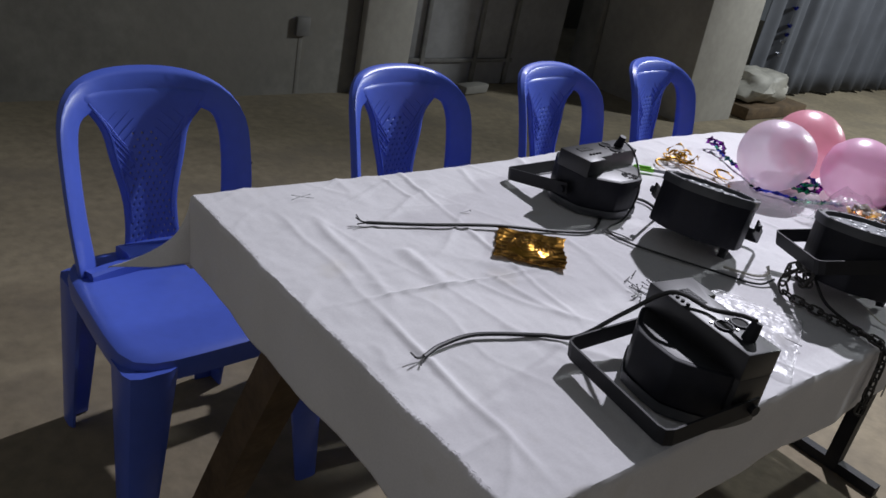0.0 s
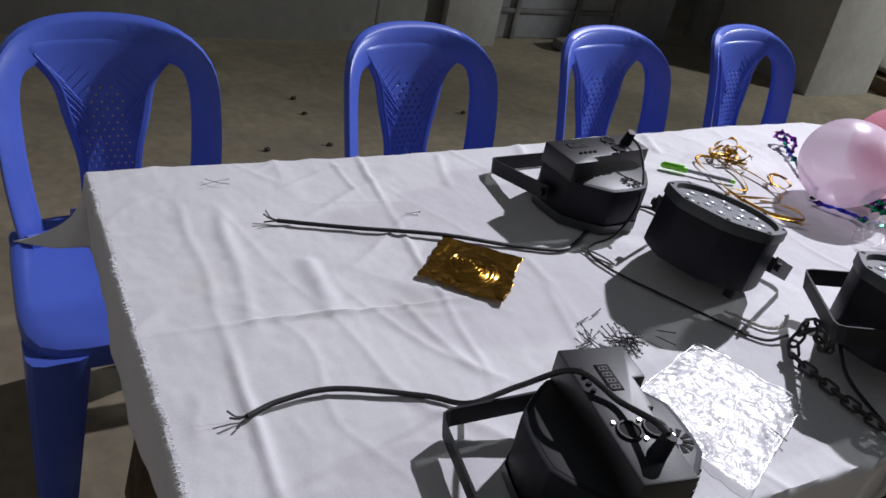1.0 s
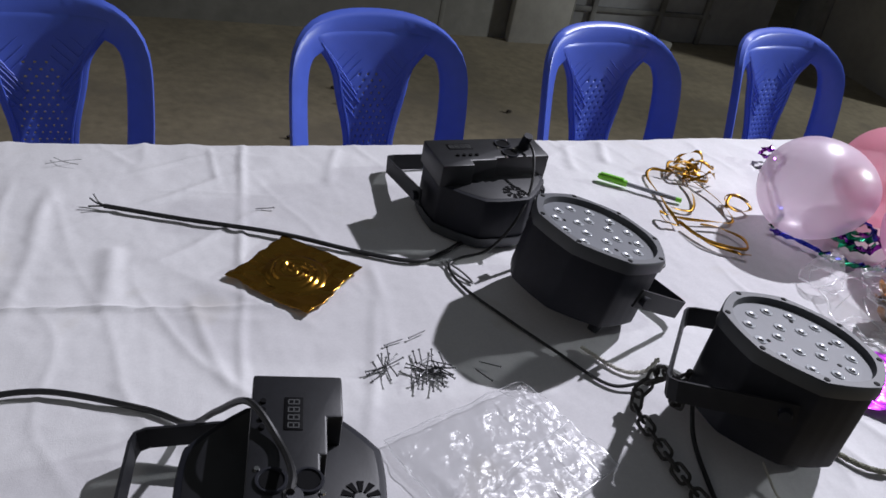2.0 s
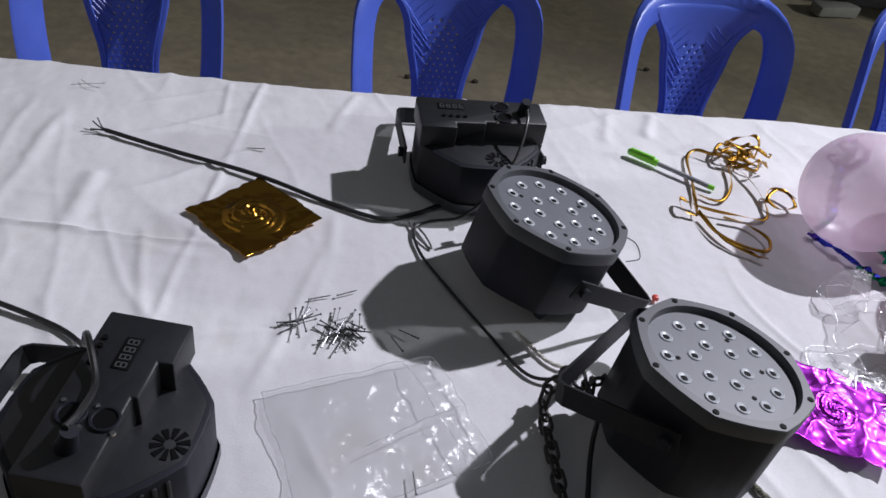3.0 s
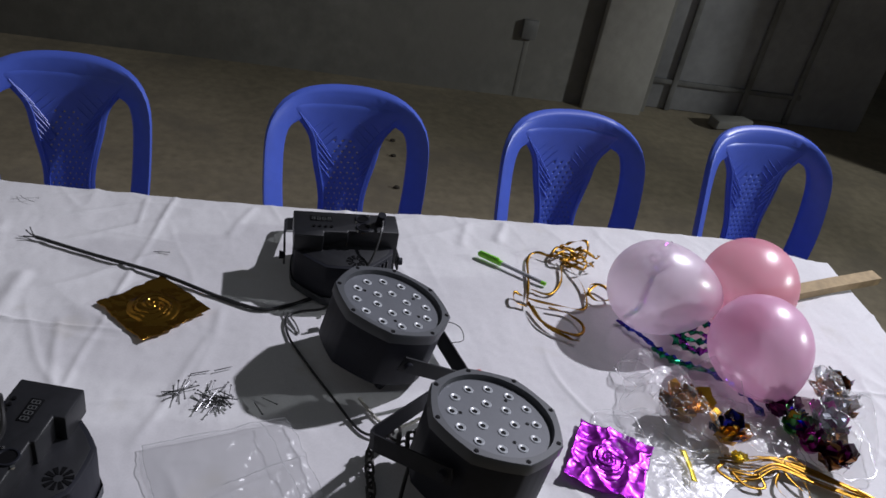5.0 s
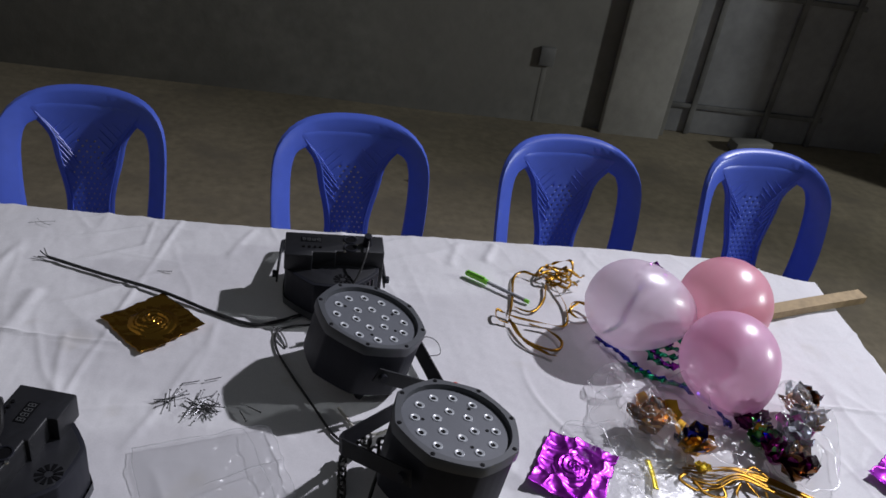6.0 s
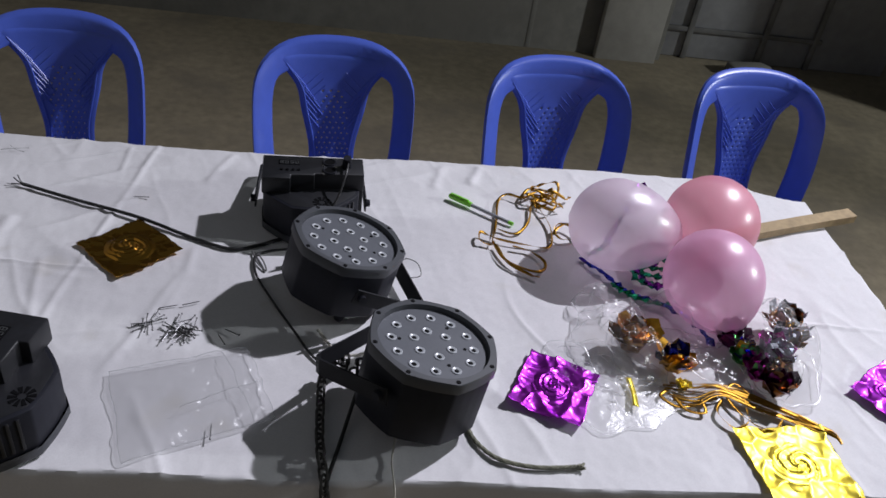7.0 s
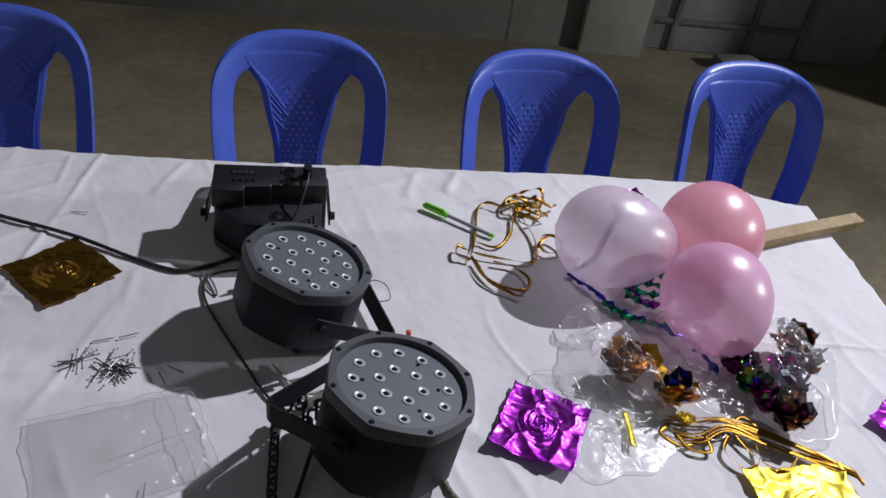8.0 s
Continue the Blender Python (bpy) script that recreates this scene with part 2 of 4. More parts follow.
def cord(name, points, r, mat, parent=None, label="", steps=8, n=8):
    return part(name, add_sweep(bmesh.new(), smooth_path(points, steps), ring(r, n)), mat, parent, label)


def smoothstep(a, b, x):
    s = min(1, max(0, (x - a) / (b - a)))
    return s * s * (3 - 2 * s)

# ---- the yard ----


def add_grid(bm, nx, ny, place):
    rows = [[bm.verts.new(place(i / nx, j / ny)) for i in range(nx + 1)] for j in range(ny + 1)]
    for j in range(ny):
        for i in range(nx):
            bm.faces.new((rows[j][i], rows[j][i + 1], rows[j + 1][i + 1], rows[j + 1][i]))
    return bm


def floor_place(u, v):
    x, y = -5 + 16 * u, -6 + 12 * v
    return (x, y, 0.006 * noise.noise(Vector((x * 1.3, y * 1.3, 0))) - 0.004)


tagged(part("floor", add_grid(bmesh.new(), 160, 120, floor_place), M_FLOOR), "dusty brown concrete floor of the yard", "floor", kind="structure")


def slab(name, lo, hi, mat, label, category, bevel=0.008):
    return tagged(part(name, add_box(bmesh.new(), lo, hi, bevel), mat), label, category, kind="structure")


slab("wall_north", (-1.2, 2.68, -0.05), (2.62, 2.9, 3.2), M_WALL, "dim grey cement wall with stains", "wall")
slab("wall_north_east", (4.30, 2.70, -0.05), (6.2, 2.9, 3.2), M_WALL, "dim grey cement wall beyond a dark opening", "wall")
slab("wall_recess", (2.4, 4.4, -0.05), (6.2, 4.6, 3.2), M_WALL, "unlit cement wall inside the dark opening", "wall")
slab("wall_west", (-1.2, -6, -0.05), (-0.96, 2.676, 3.2), M_WALL, "grey cement side wall in shade", "wall")
slab("wall_south", (-1.2, -6.2, -0.05), (9.0, -6.004, 3.2), M_WALL, "grey cement wall closing the yard", "wall")
slab("wall_east", (8.8, -6, -0.05), (9.0, 4.0, 3.2), M_WALL, "grey cement wall closing the yard", "wall")
slab("column", (2.235, 2.62, -0.03), (2.575, 2.676, 3.2), M_PILLAR, "pale plastered column on the cement wall", "column")
bm = add_box(bmesh.new(), (4.37, 1.86, -0.03), (4.98, 2.694, 3.2), 0.008)
for v in bm.verts:
    v.co.x -= 0.06 * v.co.z
tagged(part("pier", bm, M_PILLAR), "pale plastered concrete pier standing out from the wall", "pier", kind="structure")

# ---- the table ----
X0, X1, Y0, Y1 = 0.13, 1.97, -0.81, 0.015
# pressed folds and soft ridges: from, to, height, half width
FOLDS = (
    (0.13, -0.383, 0.56, -0.408, 0.0030, 0.004), (0.42, -0.132, 0.60, -0.150, 0.0014, 0.003), (1.74, -0.434, 1.98, -0.452, 0.0022, 0.004),
    (0.236, -0.10, 0.204, -0.80, 0.0034, 0.007), (0.286, -0.13, 0.258, -0.42, 0.0028, 0.010), (0.365, -0.27, 0.357, -0.41, 0.0040, 0.013),
    (0.560, 0.03, 0.494, -0.56, 0.0030, 0.006), (0.452, -0.38, 0.487, -0.55, 0.0026, 0.008), (0.690, -0.33, 0.676, -0.50, 0.0024, 0.008),
    (0.507, 0.0, 0.505, -0.11, 0.0020, 0.005), (0.712, 0.0, 0.674, -0.12, 0.0030, 0.008), (0.895, 0.02, 0.872, -0.07, 0.0040, 0.010),
    (1.150, 0.02, 1.120, -0.08, 0.0036, 0.010), (1.232, 0.03, 1.196, -0.05, 0.0032, 0.010), (0.616, -0.64, 0.680, -0.40, 0.0026, 0.008))


def fold_height(x, y):
    h = 0.0
    for k, (ax, ay, bx, by, amp, w) in enumerate(FOLDS):
        dx, dy = bx - ax, by - ay
        run = dx * dx + dy * dy
        f = ((x - ax) * dx + (y - ay) * dy) / run
        if not -0.05 < f < 1.05:
            continue
        off = ((x - ax) * dy - (y - ay) * dx) / math.sqrt(run) + 0.007 * noise.noise(Vector((x * 9, y * 9, k)))
        if abs(off) > 3 * w:
            continue
        fade = smoothstep(-0.05, 0.12, f) * smoothstep(1.05, 0.85, f)
        h += 1.35 * amp * fade * math.exp(-(off / w) ** 2) * (0.65 + 0.7 * noise.noise(Vector((x * 6, y * 6, k + 3))))
    return h


def cloth_height(x, y):
    """Wrinkles and pressed folds of the cloth."""
    h = 0.0022 * noise.noise(Vector((x * 4, y * 3.2, 1.7)))
    wx, wy = x + 0.05 * noise.noise(Vector((x * 5, y * 5, 8))), y + 0.05 * noise.noise(Vector((x * 5, y * 5, 2)))
    h += 0.0048 * max(0, 1 - abs(noise.noise(Vector((wx * 8 + 3 * wy, wy * 2.2, 4.2)))) * 6) ** 2 * max(0, 0.15 + noise.noise(Vector((x * 3, y * 3, 12))))
    h += 0.0050 * max(0, 1 - abs(noise.noise(Vector((wx * 5 - 7 * wy, wy * 5, 9.2)))) * 6) ** 2 * max(0, 0.20 + noise.noise(Vector((x * 3.4, y * 3.4, 22))))
    h += 0.0009 * noise.noise(Vector((x * 30, y * 24, 3.3))) + 0.0004 * noise.noise(Vector((x * 80, y * 60, 6.1)))
    return h + fold_height(x, y)


HANG = 0.135


def cloth_place(u, v):
    """The flat cloth, laid over the table's edges."""
    x = X0 - HANG + u * (X1 - X0 + 2 * HANG)
    y = Y0 - HANG + v * (Y1 - Y0 + 2 * HANG)
    ex = 0.004 * noise.noise(Vector((y * 22, 2, 0))) + 0.005 * noise.noise(Vector((y * 5, 7, 0)))
    ey = 0.003 * noise.noise(Vector((x * 20, 5, 0))) + 0.006 * noise.noise(Vector((x * 4, 8, 0)))
    lo_x, hi_x, lo_y, hi_y = X0 + ex, X1 + ex, Y0 + ey, 0.006 + ey * 0.6 + 0.046 * smoothstep(0.6, 1.62, x) - 0.062 * smoothstep(1.74, 1.97, x)
    dx = max(lo_x - x, 0, x - hi_x)
    dy = max(lo_y - y, 0, y - hi_y)
    cx, cy = min(max(x, lo_x), hi_x), min(max(y, lo_y), hi_y)
    d = math.hypot(dx, dy)
    z = T + cloth_height(cx, cy)
    if d <= 0:
        return (x, y, z - 0.0015)
    sx = -1 if x < lo_x else (1 if x > hi_x else 0)
    sy = -1 if y < lo_y else (1 if y > hi_y else 0)
    r = 0.006
    out = r * min(1, d / r / 1.5)
    corner = min(dx, dy) / HANG
    wave = 0.010 * noise.noise(Vector((cx * 7, cy * 7, d * 5))) * d / HANG
    out += wave + 0.10 * corner * d / HANG
    n = Vector((dx * sx, dy * sy, 0)).normalized() if d else Vector()
    return (cx + n.x * out, cy + n.y * out, z - 0.0015 - max(0, d - 0.003) * (1 - 0.08 * corner))


table = holder("banquet_table", pose(0, 0, 0), "long trestle table with wooden legs under a cloth", "table")
top = add_box(bmesh.new(), (X0 + 0.012, Y0 + 0.012, T - 0.045), (X1 - 0.012, Y1 - 0.022, T - 0.009), 0.004)
part("tabletop", top, M_OLDWOOD, table)


def leg(name, foot, head, w, mat):
    foot, head = Vector(foot), Vector(head)
    bm = add_sweep(bmesh.new(), [foot, (foot + head) / 2, head], [(-w, -w), (w, -w), (w, w), (-w, w)], up=Vector((0, 1, 0)))
    return part(name, bm, mat, table, smooth=False)


for x, head, foot in ((0.21, -0.27, 0.01), (0.44, -0.56, -0.76)):
    leg("leg", (x - 0.005, foot, 0), (x + 0.005, head, T - 0.085), 0.034, M_OLDWOOD)
for x in (0.215, 0.44):
    leg("crossbar", (x, -0.74, T - 0.065), (x, -0.06, T - 0.065), 0.020, M_OLDWOOD)
for y in (-0.61, -0.16):
    leg("leg", (1.785, y, 0.012), (1.775, y, T - 0.045), 0.019, M_STEEL_BLACK)
leg("foot_bar", (1.785, -0.74, 0.015), (1.785, -0.02, 0.015), 0.015, M_STEEL_BLACK)
leg("brace", (1.35, -0.40, T - 0.06), (1.78, -0.40, 0.20), 0.012, M_STEEL_BLACK)
leg("stretcher", (1.78, -0.61, 0.20), (1.78, -0.16, 0.20), 0.014, M_STEEL_BLACK)

cloth = part("tablecloth", add_grid(bmesh.new(), 560, 290, cloth_place), M_CLOTH)
mod = cloth.modifiers.new("thickness", "SOLIDIFY")
mod.thickness, mod.offset = 0.0015, -1
tagged(cloth, "wrinkled white cotton tablecloth hanging over the table edges", "tablecloth")

# loose fibres along the cut edge that lies on the table's end
bm = bmesh.new()
rng = random.Random(3)
for k in range(900):
    y = rng.uniform(Y0, Y1 - 0.01)
    ex = 0.004 * noise.noise(Vector((y * 22, 2, 0))) + 0.005 * noise.noise(Vector((y * 5, 7, 0)))
    p = Vector((X0 + ex + rng.uniform(-0.001, 0.004), y, T + cloth_height(X0 + 0.01, y) - 0.001))
    tip = p + Vector((-rng.uniform(0.002, 0.008), rng.uniform(-0.005, 0.005), rng.uniform(-0.001, 0.003)))
    w = Vector((0, 0.0004, 0.0002))
    bm.faces.new([bm.verts.new(q) for q in (p - w, p + w, tip + w * 0.4)])
fringe = part("fringe", bm, M_CLOTH, cloth)
tagged(fringe, "frayed white threads of the cut edge", kind="stuff")

# ---- chairs ----


def back_y(x, z):
    """The chair back's surface: it leans back and is hollow across."""
    s, e = (z - 0.40) / 0.43, (x / 0.2) ** 2
    return 0.165 + 0.085 * s + 0.012 * s * s - (0.050 * e + 0.050 * e * e) * (1 - 0.22 * s)


def build_chair(m, label):
    chair = holder("plastic_chair", m, label, "chair", "chairs along the table")
    # the hoop of the back: a bowed band from one side of the seat over the top
    dense = []
    for k in range(401):
        a = -1 + 2 * k / 400
        s = abs(a)
        if s > 0.46:
            f = (s - 0.46) / 0.54
            x, z = 0.203 - 0.024 * f + 0.008 * math.sin(math.pi * f), 0.70 - 0.30 * f
        else:
            w = s / 0.46 * math.pi / 2
            x, z = 0.203 * math.sin(w) ** 0.80, 0.70 + 0.120 * math.cos(w) ** 0.58
        dense.append(Vector((math.copysign(x, a), z)))
    run = [0.0]
    for p, q in zip(dense, dense[1:]):
        run.append(run[-1] + (q - p).length)
    pts, at = [], 0
    for k in range(49):
        want = run[-1] * k / 48
        while at < 399 and run[at + 1] < want:
            at += 1
        f = (want - run[at]) / max(1e-9, run[at + 1] - run[at])
        pts.append(dense[at].lerp(dense[at + 1], min(1, f)))
    for _ in range(3):
        pts = [pts[0]] + [pts[k] * 0.5 + (pts[k - 1] + pts[k + 1]) * 0.25 for k in range(1, 48)] + [pts[-1]]

    bm = bmesh.new()
    rows = []
    for k in range(49):
        x, z = pts[k]
        p0, p1 = pts[max(0, k - 1)], pts[min(48, k + 1)]
        d = Vector((p1[0] - p0[0], p1[1] - p0[1])).normalized()
        inward = Vector((d.y, -d.x))
        s = abs(k - 24) / 24
        width = 0.046 + 0.018 * smoothstep(0.55, 0.2, s)
        row = []
        for f, dep in ((0, -0.004), (0.12, -0.009), (0.5, -0.006), (0.88, -0.008), (1, -0.003), (1, 0.006), (0.5, 0.004), (0.14, 0.010), (0.02, 0.024), (-0.07, 0.011)):
            q = Vector((x, z)) + inward * width * f
            row.append(bm.verts.new((q.x, back_y(q.x, q.y) + dep, q.y)))
        rows.append(row)
    for r0, r1 in zip(rows, rows[1:]):
        for j in range(10):
            bm.faces.new((r0[j], r0[(j + 1) % 10], r1[(j + 1) % 10], r1[j]))
    bm.faces.new(rows[0][::-1])
    bm.faces.new(rows[-1])
    bmesh.ops.recalc_face_normals(bm, faces=bm.faces[:])
    part("back_hoop", bm, M_CHAIR, chair)

    # the splat between the two openings
    def half_width(z):
        f = (z - 0.40) / 0.40
        return 0.060 + 0.008 * smoothstep(0.25, 0.0, f) + 0.030 * smoothstep(0.3, 0.75, f) + 0.055 * smoothstep(0.66, 0.97, f) ** 1.4

    nu, nv = 36, 90

    def splat(u, v):
        z = 0.385 + 0.412 * v
        x = half_width(z) * (2 * u - 1)
        return (x, back_y(x, z) - 0.005 - 0.0035 * smoothstep(0.70, 0.77, z) + 0.010 * smoothstep(0.775, 0.797, z) + 0.004 * smoothstep(0.86, 1.0, abs(2 * u - 1)), z)

    bm = add_grid(bmesh.new(), nu, nv, splat)
    bm.faces.ensure_lookup_table()
    holes = []
    for r in range(3, nv * 77 // 100, 3):
        for c in range(4 + 2 * (r // 3 % 2), nu - 3, 4):
            if abs(c - 17.5) > 22 - 0.25 * r:
                continue
            holes.append(bm.faces[r * nu + c])
    bmesh.ops.delete(bm, geom=holes, context="FACES")
    panel = part("splat", bm, M_CHAIR, chair, "splat pierced with small holes")
    s = panel.modifiers.new("thickness", "SOLIDIFY")
    s.thickness, s.offset = 0.007, -1
    # raised border and crossed lattice ribs beside the holes
    for side in (-1, 1):
        bm = bmesh.new()
        edge = []
        for k in range(15):
            z = 0.50 + 0.262 * k / 14
            x = side * (half_width(z) - 0.014)
            edge.append(Vector((x, back_y(x, z) - 0.0062, z)))
        add_sweep(bm, edge, ring(0.0030, 6), up=Vector((0, 1, 0)))
        for k in range(8):
            for dz, r in ((-0.060, 0.0024), (0.045, 0.0013)):
                z = 0.630 + 0.019 * k - (0.0 if dz < 0 else 0.03)
                x = side * (half_width(z) - 0.014)
                reach = 0.050 if k > 2 else 0.030
                path = []
                for f in (0, 0.33, 0.67, 1):
                    px, pz = x - side * reach * f, min(0.765, z + dz * f * reach / 0.05)
                    path.append(Vector((px, back_y(px, pz) - (0.0060 if dz < 0 else 0.0062), pz)))
                add_sweep(bm, path, ring(r, 6), up=Vector((0, 1, 0)))
        tagged(part("lattice", bm, M_CHAIR, chair), kind="stuff")

    # the raised ledge behind the seat that carries the splat
    for half, y0, lift, depth in ((0.172, 0.118, 0.436, 0.016), (0.082, 0.150, 0.446, 0.030)):
        path = []
        for k in range(17):
            x = half * (k / 8 - 1)
            path.append(Vector((x, y0 - 0.030 * (x / 0.176) ** 2, lift)))
        bm = add_sweep(bmesh.new(), path, [(-0.8 * depth, -0.020), (-0.8 * depth, 0.008), (-0.5 * depth, 0.012), (0.7 * depth, 0.012), (depth, 0.006), (depth, -0.020)])
        part("back_ledge", bm, M_CHAIR, chair)

    # the dished seat with a rolled rim
    def seat_edge(a):
        c, s = math.cos(a), math.sin(a)
        n = 5.5
        r = (abs(c) ** n + abs(s) ** n) ** (-1 / n)
        return r * c * (0.212 - 0.014 * s), r * s * 0.205 - 0.02

    bm = bmesh.new()
    loops = []
    for f, z in ((0.0, 0.418), (0.3, 0.419), (0.6, 0.424), (0.85, 0.432), (0.95, 0.435), (1.0, 0.430), (1.015, 0.415), (1.0, 0.385), (0.985, 0.385), (0.97, 0.41), (0.6, 0.412), (0.0, 0.408)):
        if f == 0:
            loops.append([bm.verts.new((0, -0.02, z))])
            continue
        loop = []
        for k in range(48):
            x, y = seat_edge(2 * math.pi * k / 48)
            droop = -0.016 * smoothstep(-0.12, -0.225, y * f)
            loop.append(bm.verts.new((x * f, (y + 0.02) * f - 0.02, z + droop)))
        loops.append(loop)
    for a, b in zip(loops, loops[1:]):
        for k in range(48):
            j = (k + 1) % 48
            if len(a) == 1:
                bm.faces.new((a[0], b[k], b[j]))
            elif len(b) == 1:
                bm.faces.new((a[k], b[0], a[j]))
            else:
                bm.faces.new((a[k], b[k], b[j], a[j]))
    bmesh.ops.recalc_face_normals(bm, faces=bm.faces[:])
    part("seat", bm, M_CHAIR, chair)
    # four splayed channel legs
    for sx in (-1, 1):
        for sy, fy, hy in ((-1, -0.225, -0.185), (1, 0.182, 0.150)):
            head, foot = Vector((sx * (0.170 if sy < 0 else 0.150), hy, 0.400)), Vector((sx * (0.197 if sy < 0 else 0.165), fy, 0.0))

            bm = bmesh.new()
            rows = []
            for i in range(7):
                f = i / 6
                p = head.lerp(foot, f)
                w = 0.050 - 0.022 * f
                shape = ((-w, -w * 0.5), (-w * 0.85, -w * 0.85), (-w * 0.5, -w), (w * 0.6, -w), (w, -w * 0.8), (w, -w * 0.6), (-w * 0.5, -w * 0.5), (-w * 0.6, w), (-w * 0.8, w), (-w, w * 0.6))
                rows.append([bm.verts.new((p.x - sx * a, p.y - sy * b, p.z)) for a, b in shape])
            for r0, r1 in zip(rows, rows[1:]):
                for j in range(10):
                    bm.faces.new((r0[j], r0[(j + 1) % 10], r1[(j + 1) % 10], r1[j]))
            bm.faces.new(rows[0])
            bm.faces.new(rows[-1])
            bmesh.ops.recalc_face_normals(bm, faces=bm.faces[:])
            part("leg", bm, M_CHAIR, chair)
    # arched apron below the seat's front and sides
    for a, b in (((-0.17, -0.205), (0.17, -0.205)), ((-0.185, -0.17), (-0.185, 0.15)), ((0.185, -0.17), (0.185, 0.15))):
        def apron(u, v, a=a, b=b):
            drop = 0.075 - 0.055 * math.sin(math.pi * u) ** 0.6
            return (a[0] + (b[0] - a[0]) * u, a[1] + (b[1] - a[1]) * u, 0.412 - drop * v)
        bm = add_grid(bmesh.new(), 16, 2, apron)
        ob = part("apron", bm, M_CHAIR, chair)
        s = ob.modifiers.new("thickness", "SOLIDIFY")
        s.thickness = 0.004
    return chair


LABEL_CHAIR = "blue moulded plastic chair with a pierced splat beside the table"
chair = build_chair(pose(0.232, 0.252, 0, 0, 0, 3), LABEL_CHAIR)
for x, y, turn in ((0.913, 0.258, 5), (1.511, 0.276, 7), (2.096, 0.328, 7)):
    copy_thing(chair, pose(x, y, 0, 0, 0, turn))

# ---- stage lights ----
R = 0.088  # the flange's radius


def flange_radius(a):
    """Half way between a circle and an octagon with flat sides."""
    octo = R / math.cos(((a + math.pi / 8) % (math.pi / 4)) - math.pi / 8)
    return 0.62 * octo + 0.38 * R * 1.03


def rounded(f):
    return [(f * flange_radius(a) * math.cos(a), f * flange_radius(a) * math.sin(a)) for a in [2 * math.pi * k / 32 for k in range(32)]]


def build_light(label, yoke_dir, yoke_lift, side=1, deep=0.066, high=0.108, small=1.0, reach=0.118, phase=8.0, back=0.0):
    """A stage light: the front looks along -z at z = 0, the control box stands on the back. yoke_dir: degrees of the bracket's swing about the pins."""
    lamp = holder("stage_light", pose(0, 0, 0), label, "stage light", "stage lights on the table")
    bm = bmesh.new()
    add_prism(bm, rounded(0.975), 0.014, deep, 0.003)
    housing = part("housing", bm, M_BLACK, lamp)
    part("back_plate", add_prism(bmesh.new(), rounded(0.90), deep - 0.001, deep + 0.0004, 0.0002), M_PANEL, lamp)
    bm = bmesh.new()
    # flange: an octagonal ring with a rounded inner bore
    n = 48
    loops = []
    for r, z in ((None, 0.016), (None, 0.002), (0.985, 0.0), (0.90, 0.0), (0.885, 0.008), (0.885, 0.014)):
        loop = []
        for k in range(n):
            a = 2 * math.pi * k / n
            octo = flange_radius(a)
            rr = octo if r is None else (octo * r if r > 0.95 else R * r)
            loop.append(bm.verts.new((rr * math.cos(a), rr * math.sin(a), z)))
        loops.append(loop)
    for a, b in zip(loops, loops[1:]):
        for k in range(n):
            bm.faces.new((a[k], a[(k + 1) % n], b[(k + 1) % n], b[k]))
    bmesh.ops.recalc_face_normals(bm, faces=bm.faces[:])
    part("flange", bm, M_FLANGE, lamp, "dark grey octagonal flange")
    plate = part("face_plate", add_disc(bmesh.new(), (0, 0, 0.012), R * 0.886, R * 0.886, 0.008, 48), M_FACE, lamp, "grey plate with clear diodes")
    # diodes: a clear cup with a dark chip
    spots = [(0.058 * math.cos(radians(30 * k + phase)), 0.058 * math.sin(radians(30 * k + phase))) for k in range(12)]
    spots += [(0.0272 * math.cos(radians(60 * k + phase + 15)), 0.0272 * math.sin(radians(60 * k + phase + 15))) for k in range(6)]
    bm = bmesh.new()
    prof = ((0.0072, 0.0), (0.0072, -0.0010), (0.0064, -0.0015), (0.0038, -0.0004), (0.0032, -0.0003), (0.0, -0.0010))
    loops = [[bm.verts.new((r * math.cos(2 * math.pi * k / 14), r * math.sin(2 * math.pi * k / 14), z)) for k in range(14)] if r else [bm.verts.new((0, 0, z))] for r, z in prof]
    for i, (a, b) in enumerate(zip(loops, loops[1:])):
        for k in range(14):
            j = (k + 1) % 14
            f = bm.faces.new((a[k], a[j], b[j], b[k]) if len(b) > 1 else (a[k], a[j], b[0]))
            f.material_index = 1 if i >= 3 else 0
    bmesh.ops.recalc_face_normals(bm, faces=bm.faces[:])
    first = part("diode", bm, (M_LENS, M_DARK), plate, "clear round diode lens")
    first.location = (*spots[0], 0.008)
    for x, y in spots[1:]:
        ob = new("diode", first.data)
        ob.parent, ob.location = plate, (x, y, 0.008)
    for x, y in ((0.044, 0.012), (-0.030, 0.036), (-0.016, -0.044), (0.030, -0.034)):
        part("screw", add_disc(bmesh.new(), (x, y, 0.0078), 0.0026, 0.0026, 0.001, 8), M_DARK, plate)
    screw = None
    for k in range(8):
        a = radians(22.5 + 45 * k)
        if screw is None:
            screw = part("screw", add_disc(bmesh.new(), (0, 0, 0), 0.0032, 0.0036, 0.002, 8), M_DARK, lamp).data
            lamp.children[-1].location = (0.0865 * math.cos(a), 0.0865 * math.sin(a), 0.0)
        else:
            ob = new("screw", screw)
            ob.parent, ob.location = lamp, (0.0865 * math.cos(a), 0.0865 * math.sin(a), 0.0)
    # control box across the back, with a notch along one side
    bm = bmesh.new()
    outline = [(-0.088, -0.030), (0.093, -0.030), (0.093, 0.028), (0.004, 0.028), (0.004, 0.034), (-0.038, 0.034), (-0.038, 0.048), (-0.088, 0.048)]
    add_prism(bm, [(x * small, y * side * small) for x, y in outline], deep - 0.002, high, 0.0025)
